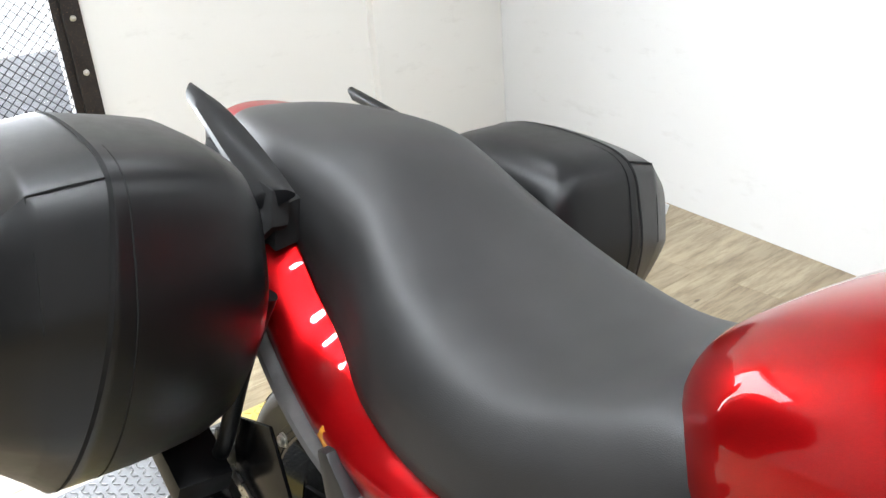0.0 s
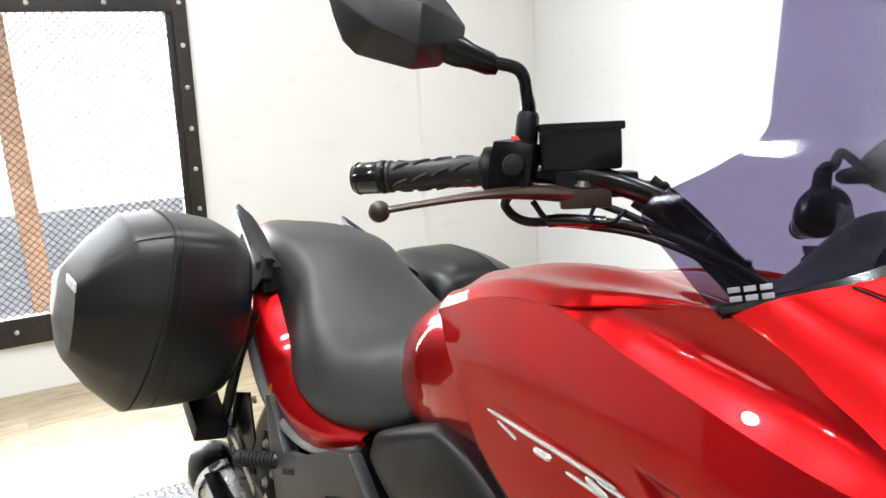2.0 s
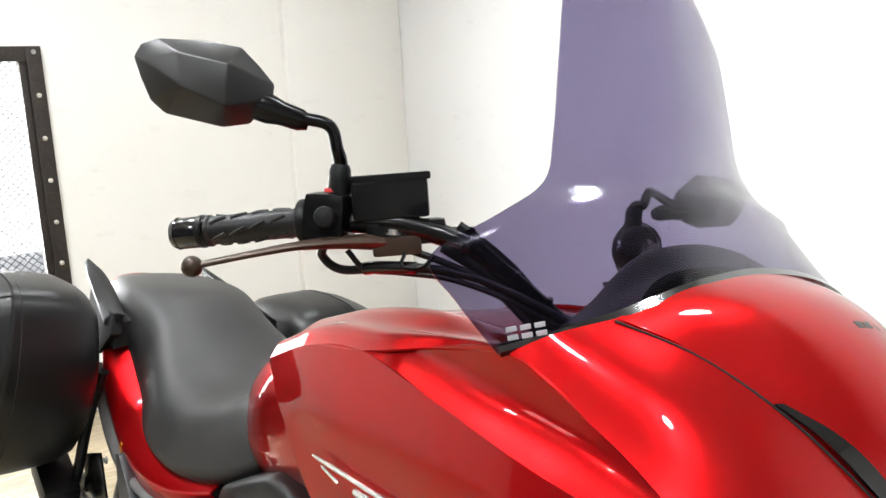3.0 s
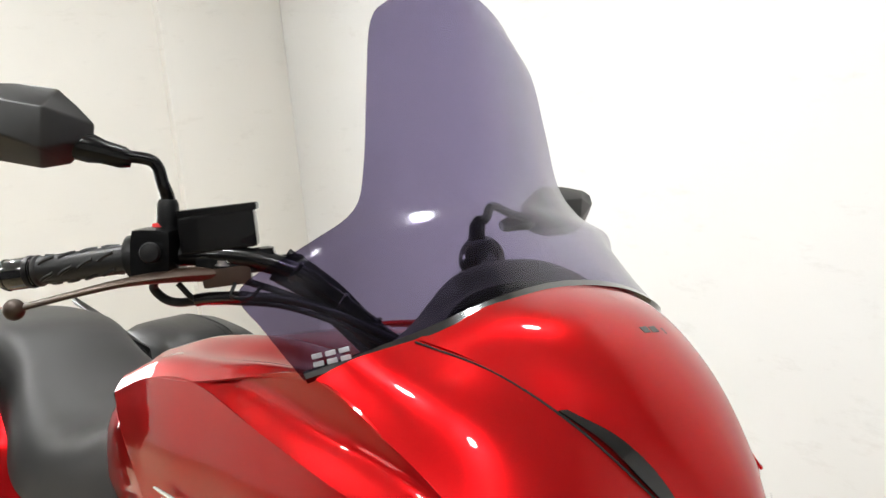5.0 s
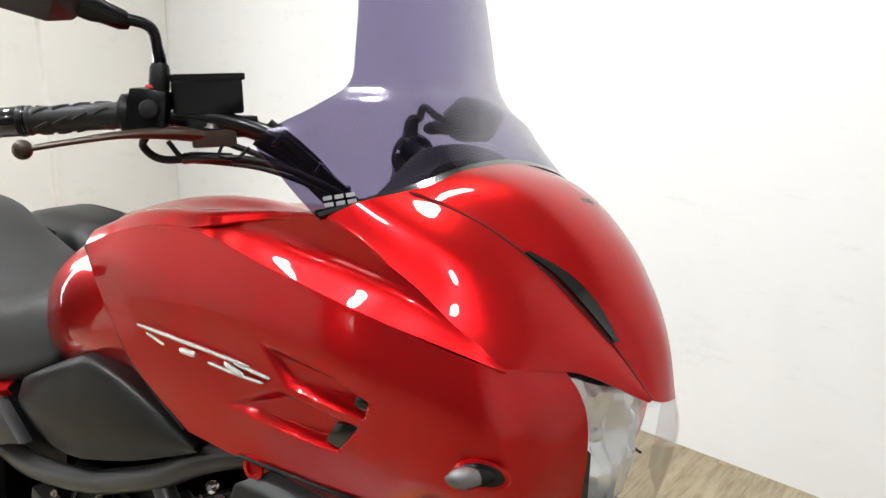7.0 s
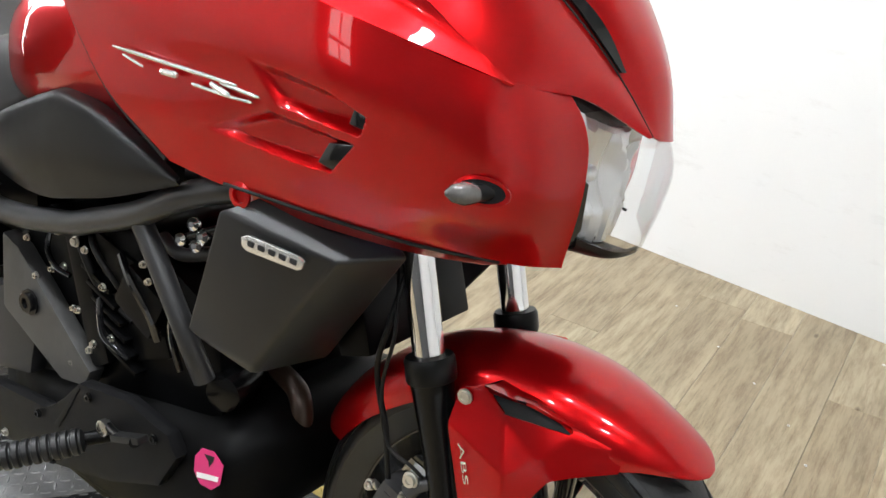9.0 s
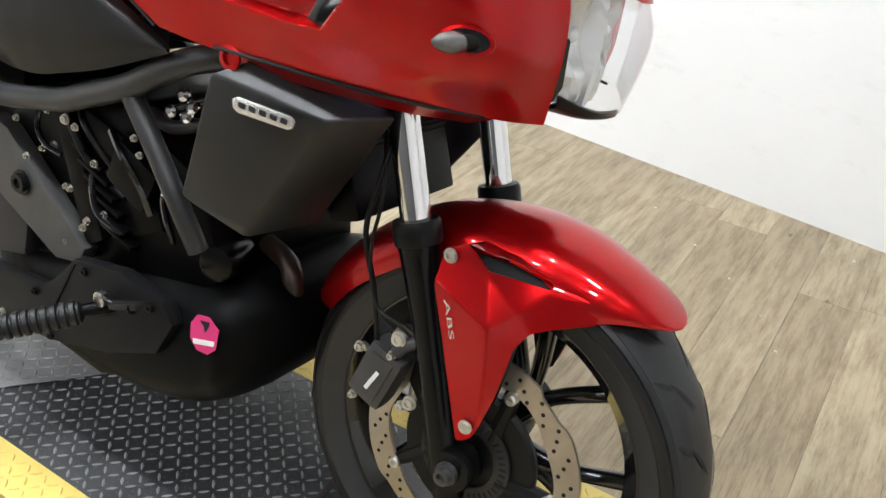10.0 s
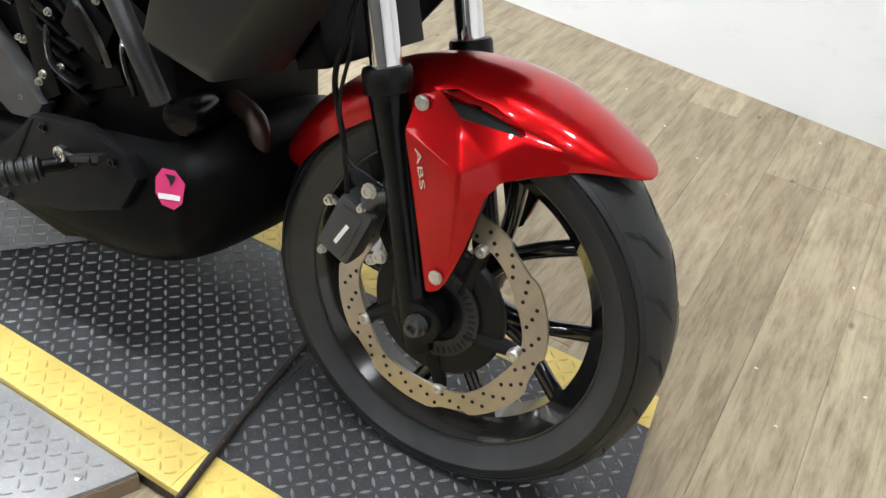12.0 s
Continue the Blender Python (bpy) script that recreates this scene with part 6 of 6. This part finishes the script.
        part("peg_knuckle", box((-.480, s * .205, .562), (0.035, 0.035, 0.030), 0.006), BLACK_METAL, peg)
        part("bolt", hexbolt(bmesh.new(), (-.497, s * .212, .576), (0, 0, 1), .006, .005), BOLT, peg)
        # rider peg
        rp = turned([(.010, 0), (.017, .004)] + [q for k in range(8) for q in ((.0160, .008 + .013 * k), (.0195, .010 + .013 * k), (.0195, .017 + .013 * k), (.0160, .019 + .013 * k))] + [(.0185, .116), (.015, .122)], (.190, s * .262, .345), (-.62, s * .74, -.22), 18)
        rpeg = part("rider_peg", rp, GRIP_RUBBER, bike, "ribbed black rider footrest")
        part("peg_bracket", tube([(.225, s * .19, .36), (.205, s * .235, .350), (.185, s * .262, .344)], [.013, .012, .010], 10, 4), BLACK_METAL, rpeg)
    # brake pedal
    pd = part("brake_pedal", tube([(.205, -.240, .372), (.255, -.262, .385), (.300, -.272, .402), (.318, -.280, .408)], [.006, .0065, .007, .008], 10, 5), BLACK_METAL, bike, "black brake pedal")
    part("pedal_pad", box((.300, -.275, .404), (0.060, 0.018, 0.010), 0.003, Matrix.Rotation(radians(-20), 4, "Y")), GRIP_RUBBER, pd)
    part("pedal_pivot", turned([(.012, 0), (.012, .010), (.006, .012)], (.215, -.245, .372), (0, -1, 0), 16), STEEL, pd)


lower_side()


def engine():
    core = part("engine", slab([(-.16, -.165, .52), (-.05, -.165, .62), (.16, -.165, .64), (.34, -.165, .56), (.36, -.165, .40), (.30, -.165, .22), (.10, -.165, .15), (-.14, -.165, .18)], (0, .33, 0), .02), BLACK_METAL, bike, "black parallel twin engine block")

    def cover(name, pts, y0, dy, mat, bev=.006, label=""):
        return part(name, slab([(x, y0, z) for x, z in pts], (0, -dy, 0), bev), mat, core, label)
    cover("head_cover", [(.02, .600), (.055, .612), (.135, .420), (.095, .395)], -.165, .020, BLACK_METAL)
    cover("cam_cover", [(.075, .615), (.20, .585), (.255, .470), (.14, .420)], -.160, .012, BLACK_METAL)
    plate = cover("side_plate", [(-.120, .560), (-.078, .545), (.108, .398), (.095, .368), (.036, .358), (-.120, .430)], -.168, .030, GREY_CAST, .008, "grey cast side plate")
    cover("gear_housing", [(-.20, .45), (-.10, .47), (-.035, .41), (-.05, .33), (-.18, .30)], -.165, .03, DARK_CAST, .008)
    belly = part("belly_cowl", lofted_body([(-.22, .13, .34, .17), (-.05, .185, .36, .150), (.10, .200, .385, .150), (.22, .214, .405, .165), (.33, .218, .425, .192), (.385, .217, .440, .222), (.418, .213, .440, .250), (.446, .180, .432, .288), (.466, .115, .418, .325), (.474, .05, .39, .350)], 3.4), BELLY_BLACK, bike, "matt black belly cowl", 50)
    rim_line = [(-.13, .300), (.034, .316), (.072, .345), (.118, .394), (.172, .404), (.229, .414), (.322, .400), (.345, .372), (.310, .310), (.20, .262), (.05, .220), (-.13, .205)]
    cv = part("engine_cover", slab([(x, -.196 - .03 * max(0, x), z) for x, z in rim_line], (0, -.026, 0), .011), COVER_GREY, core, "dark grey cast engine cover", 30)
    part("cover_rib", slab([(.115, -.2225, .385), (.125, -.2230, .388), (.075, -.2225, .300), (.062, -.2225, .300)], (0, -.004, 0), .001), COVER_GREY, cv)
    for x, z in ((.020, .300), (.150, .385), (.300, .385), (.060, .235)):
        part("bolt", hexbolt(bmesh.new(), (x, -.224 - .03 * max(0, x), z), (0, -1, 0), .006, .005), BLACK_SATIN, cv)
    part("filter_can", turned([(.028, 0), (.030, .01), (.030, .06), (.026, .07), (.02, .072)], (.345, -.105, .455), (.25, -.95, .05), 28), BLACK_SATIN, core)
    part("exhaust_pipe", tube([(.36, -.06, .46), (.425, -.085, .455), (.445, -.095, .41), (.43, -.10, .36)], .016, 14, 6), BRONZE, core, "heat-stained exhaust pipe")
    for k, (x, z) in enumerate(((.035, .548), (.07, .488), (.100, .432), (.085, .590), (.128, .545), (.150, .470), (.02, .600), (-.035, .510), (.060, .395))):
        b = hexbolt(bmesh.new(), (x, -.192, z), (0, -1, 0), .0048, .006)
        part("bolt", b, STEEL, core)
    part("bolt", hexbolt(bmesh.new(), (-.040, -.200, .465), (0, -1, 0), .016, .010), BLACK_SATIN, core)
    part("coolant_pipe", tube([(.22, -.165, .645), (.275, -.180, .640), (.34, -.175, .66), (.40, -.15, .66)], .010, 12, 6), DARK_CAST, core)
    part("hose", tube([(.03, -.17, .61), (.07, -.185, .58), (.105, -.178, .53), (.17, -.17, .50)], .0065, 10, 6), BLACK_MATT, core)
    part("hose", tube([(.06, -.165, .63), (.10, -.19, .60), (.14, -.185, .56), (.16, -.165, .52)], .005, 10, 6), BLACK_MATT, core)
    part("coil", box((.20, -.165, .545), (0.09, 0.05, 0.075), 0.012, Matrix.Rotation(radians(25), 4, "Y")), BLACK_METAL, core)
    # small fasteners, clips and hoses in the dark of the engine bay
    for x, z, r in ((-.052, .569, .006), (.067, .598, .009), (.012, .537, .006), (-.060, .467, .007), (.066, .491, .006), (.115, .449, .007), (.219, .611, .006), (.231, .589, .006), (-.068, .227, .008), (.218, .352, .007)):
        part("bolt", hexbolt(bmesh.new(), (x, -.196 if z > .4 else -.226, z), (0, -1, 0), r * .7, .006), STEEL, core)
    for x, z in ((.311, .696), (.329, .684), (.288, .668), (.318, .668)):
        part("hose_clip", turned([(.006, 0), (.009, .004), (.009, .010), (.004, .014)], (x, -.190, z), (0.3, -1, .2), 10), CHROME, core)
    part("clip_stalk", tube([(.285, -.188, .668), (.318, -.190, .684), (.352, -.186, .700)], .007, 10, 4), BLACK_SATIN, core)
    for line, r in (([(.000, -.192, .600), (.004, -.200, .568), (.026, -.202, .548), (.052, -.194, .538)], .0042), ([(.112, -.185, .520), (.126, -.196, .500), (.142, -.198, .470), (.180, -.185, .446)], .0050),
                    ([(.150, -.180, .600), (.190, -.194, .575), (.225, -.190, .535), (.235, -.180, .495)], .0060), ([(.255, -.175, .560), (.275, -.190, .520), (.290, -.185, .470)], .0050)):
        part("hose", tube(line, r, 8, 6), BLACK_GLOSS, core, "gloss black hose")
    for k in range(6):
        part("cylinder_fin", box((.100 + .013 * k, -.176, .548 - .022 * k), (0.070, 0.022, 0.007), 0.002, Matrix.Rotation(radians(20), 4, "Y")), BLACK_METAL, core)
    # sticker on the cowl
    st = [(.368, .384), (.380, .402), (.402, .406), (.420, .392), (.416, .360), (.402, .346), (.381, .346), (.368, .360)]
    def on_cowl(pts, lift):
        return [(x, -(.2190 - .05 * max(0, x - .385) + lift), z) for x, z in pts]
    tag = part("inspection_sticker", slab(on_cowl(st, 0), (0, -.0012, 0)), PINK, belly, "bright pink eight-sided sticker", smooth=False)
    part("sticker_bar", slab(on_cowl([(.374, .362), (.414, .372), (.413, .364), (.375, .354)], .0014), (0, -.0008, 0)), WHITE_MARK, tag, smooth=False)
    part("sticker_ink", slab(on_cowl([(.386, .396), (.404, .399), (.402, .390), (.396, .380), (.394, .388)], .0014), (0, -.0006, 0)), GROOVE, tag, smooth=False)


engine()


def rear_end():
    wheel = part("rear_wheel", turned([(0.012, -0.12), (0.012, 0.12)], RW, (0, 1, 0), 16), STEEL, bike, "rear wheel with black rim")
    tyre(wheel, RW, 0.215, 0.312, 0.160)
    rim_and_spokes(wheel, RW, 0.217, 0.125)
    disc = part("rear_disc", wave_disc(RW, -.095, .120, .085, .005, 8), STEEL, bike, "drilled rear brake disc")
    bm = bmesh.new()
    for k in range(48):
        a = 2 * math.pi * k / 48
        r = (.095, .104, .112)[k % 3]
        turned([(.003, -.0032), (.003, .0032)], RW + V(math.cos(a) * r, -.095, math.sin(a) * r), (0, 1, 0), 8, bm)
    part("drill_hole", bm, GROOVE, disc, smooth=False)
    part("rear_caliper", box((-.70, -.125, .40), (0.10, 0.05, 0.055), 0.010, Matrix.Rotation(radians(20), 4, "Y")), BLACK_METAL, bike, "black rear brake caliper")
    for s in (-1, 1):
        part("swingarm", tube([(-.18, s * .12, .37), (-.45, s * .135, .345), (-.765, s * .135, .30)], [.032, .028, .022], 12, 5, None, .6), BLACK_SATIN, bike, "black swingarm")
    part("mud_flap", shell(dense([[(-.62, -.09, .62), (-.62, 0, .63), (-.62, .09, .62)], [(-.78, -.09, .66), (-.78, 0, .67), (-.78, .09, .66)], [(-.95, -.09, .62), (-.95, 0, .63), (-.95, .09, .62)]], 5, 5), .004, (-.76, 0, .3)), BLACK_MATT, bike, "black hugger over the rear tyre")
    part("inner_mudguard", slab([(-.74, -.118, .66), (-.60, -.118, .66), (-.36, -.118, .60), (-.34, -.118, .40), (-.44, -.118, .36), (-.56, -.118, .50), (-.70, -.118, .60)], (0, .22, 0), .01), BLACK_METAL, bike, "black inner mudguard ahead of the rear wheel")
    shock = part("shock_absorber", tube([(-.50, -.150, .62), (-.60, -.150, .36)], .016, 12, 1), BLACK_METAL, bike, "black rear shock absorber")
    coil = [(-.51 - .09 * k / 60 + .026 * math.cos(k * .75) * .93, -.150 + .026 * math.sin(k * .75), .595 - .215 * k / 60) for k in range(61)]
    part("spring", tube(coil, .0045, 6, 1), BLACK_SATIN, shock)
    part("hanger_plate", slab([(-.66, -.185, .56), (-.60, -.185, .57), (-.55, -.185, .47), (-.60, -.185, .42), (-.68, -.185, .45)], (0, -.006, 0), .001), BLACK_METAL, bike, "black silencer hanger plate")
    for x, z in ((-.64, .535), (-.59, .49), (-.63, .455)):
        part("bolt", hexbolt(bmesh.new(), (x, -.191, z), (0, -1, 0), .008, .007), BOLT, bpy.data.objects["hanger_plate"])
    part("rear_brake_hose", tube([(-.68, -.135, .42), (-.62, -.15, .46), (-.56, -.16, .52), (-.50, -.17, .60)], .005, 8, 6), BLACK_MATT, bike, "black rear brake hose")
    # silencer
    ax0, ax1 = V(-.30, -.185, .235), V(-.93, -.215, .385)
    d = (ax1 - ax0).normalized()
    ln = (ax1 - ax0).length
    can = part("silencer", turned([(.030, -.05), (.046, .0), (.058, .08), (.062, .25), (.062, ln - .09), (.060, ln - .085)], ax0, d, 32), STEEL, bike, "brushed steel silencer with black end cap")
    part("end_cap", turned([(.063, ln - .085), (.066, ln - .08), (.064, ln - .02), (.054, ln + .012), (.034, ln + .016), (.030, ln - .02)], ax0, d, 32), BLACK_SATIN, can)
    part("end_band", turned([(.0645, ln - .105), (.0672, ln - .103), (.0672, ln - .083), (.0645, ln - .081)], ax0, d, 32, closed=True), CHROME, can)
    part("heat_shield", tube([ax0 + d * .10 + V(0, -.045, .052), ax0 + d * .30 + V(0, -.045, .055), ax0 + d * (ln - .13) + V(0, -.042, .055)], [.022, .026, .020], 12, 4, None, .35), BLACK_SATIN, can)
    part("header", tube([(.20, -.08, .25), (.05, -.10, .22), (-.12, -.14, .215), (-.30, -.185, .235)], .024, 14, 6), DARK_CAST, can)
    # side stand on the far side
    part("side_stand", tube([(.05, .17, .22), (.02, .22, .12), (-.01, .300, .055)], [.014, .012, .012], 10, 4), BLACK_METAL, bike, "black side stand, extended")
    part("number_bracket", slab([(-1.10, -.07, .84), (-1.10, .07, .84), (-1.22, .07, .58), (-1.22, -.07, .58)], (-.006, 0, 0), .001), BLACK_MATT, bike, "black rear plate bracket")


rear_end()


# ---- floor planks ----
def planks():
    w, ln, gap = 0.152, 1.22, 0.0003
    rng = random.Random(11)
    x = WALL_X
    k = 0
    while x < END_X:
        x1 = min(x + w, END_X)
        top = side_wall_y(x)
        y = BACK_Y - rng.uniform(0, ln)
        while y < top:
            a, b = max(y, BACK_Y), min(y + ln, top)
            if b - a > 0.02:
                bm = bmesh.new()
                cx, cy = (x + x1) / 2, (a + b) / 2
                hx, hy = (x1 - x) / 2 - gap, (b - a) / 2 - gap
                e = 0.0006
                lo = [bm.verts.new((u * hy, v * hx, -0.02)) for u, v in ((-1, -1), (1, -1), (1, 1), (-1, 1))]
                mid = [bm.verts.new((u * hy, v * hx, -e)) for u, v in ((-1, -1), (1, -1), (1, 1), (-1, 1))]
                hi = [bm.verts.new((u * (hy - e), v * (hx - e), 0)) for u, v in ((-1, -1), (1, -1), (1, 1), (-1, 1))]
                bm.faces.new(hi)
                for p, q in ((lo, mid), (mid, hi)):
                    for j in range(4):
                        bm.faces.new((p[j], p[(j + 1) % 4], q[(j + 1) % 4], q[j]))
                ob = part("plank", bm, WOOD, floor, smooth=False)
                ob.matrix_world = Matrix.Translation((cx, cy, FLOOR_Z)) @ Matrix.Rotation(math.pi / 2, 4, "Z")
            y += ln
        x += w


planks()
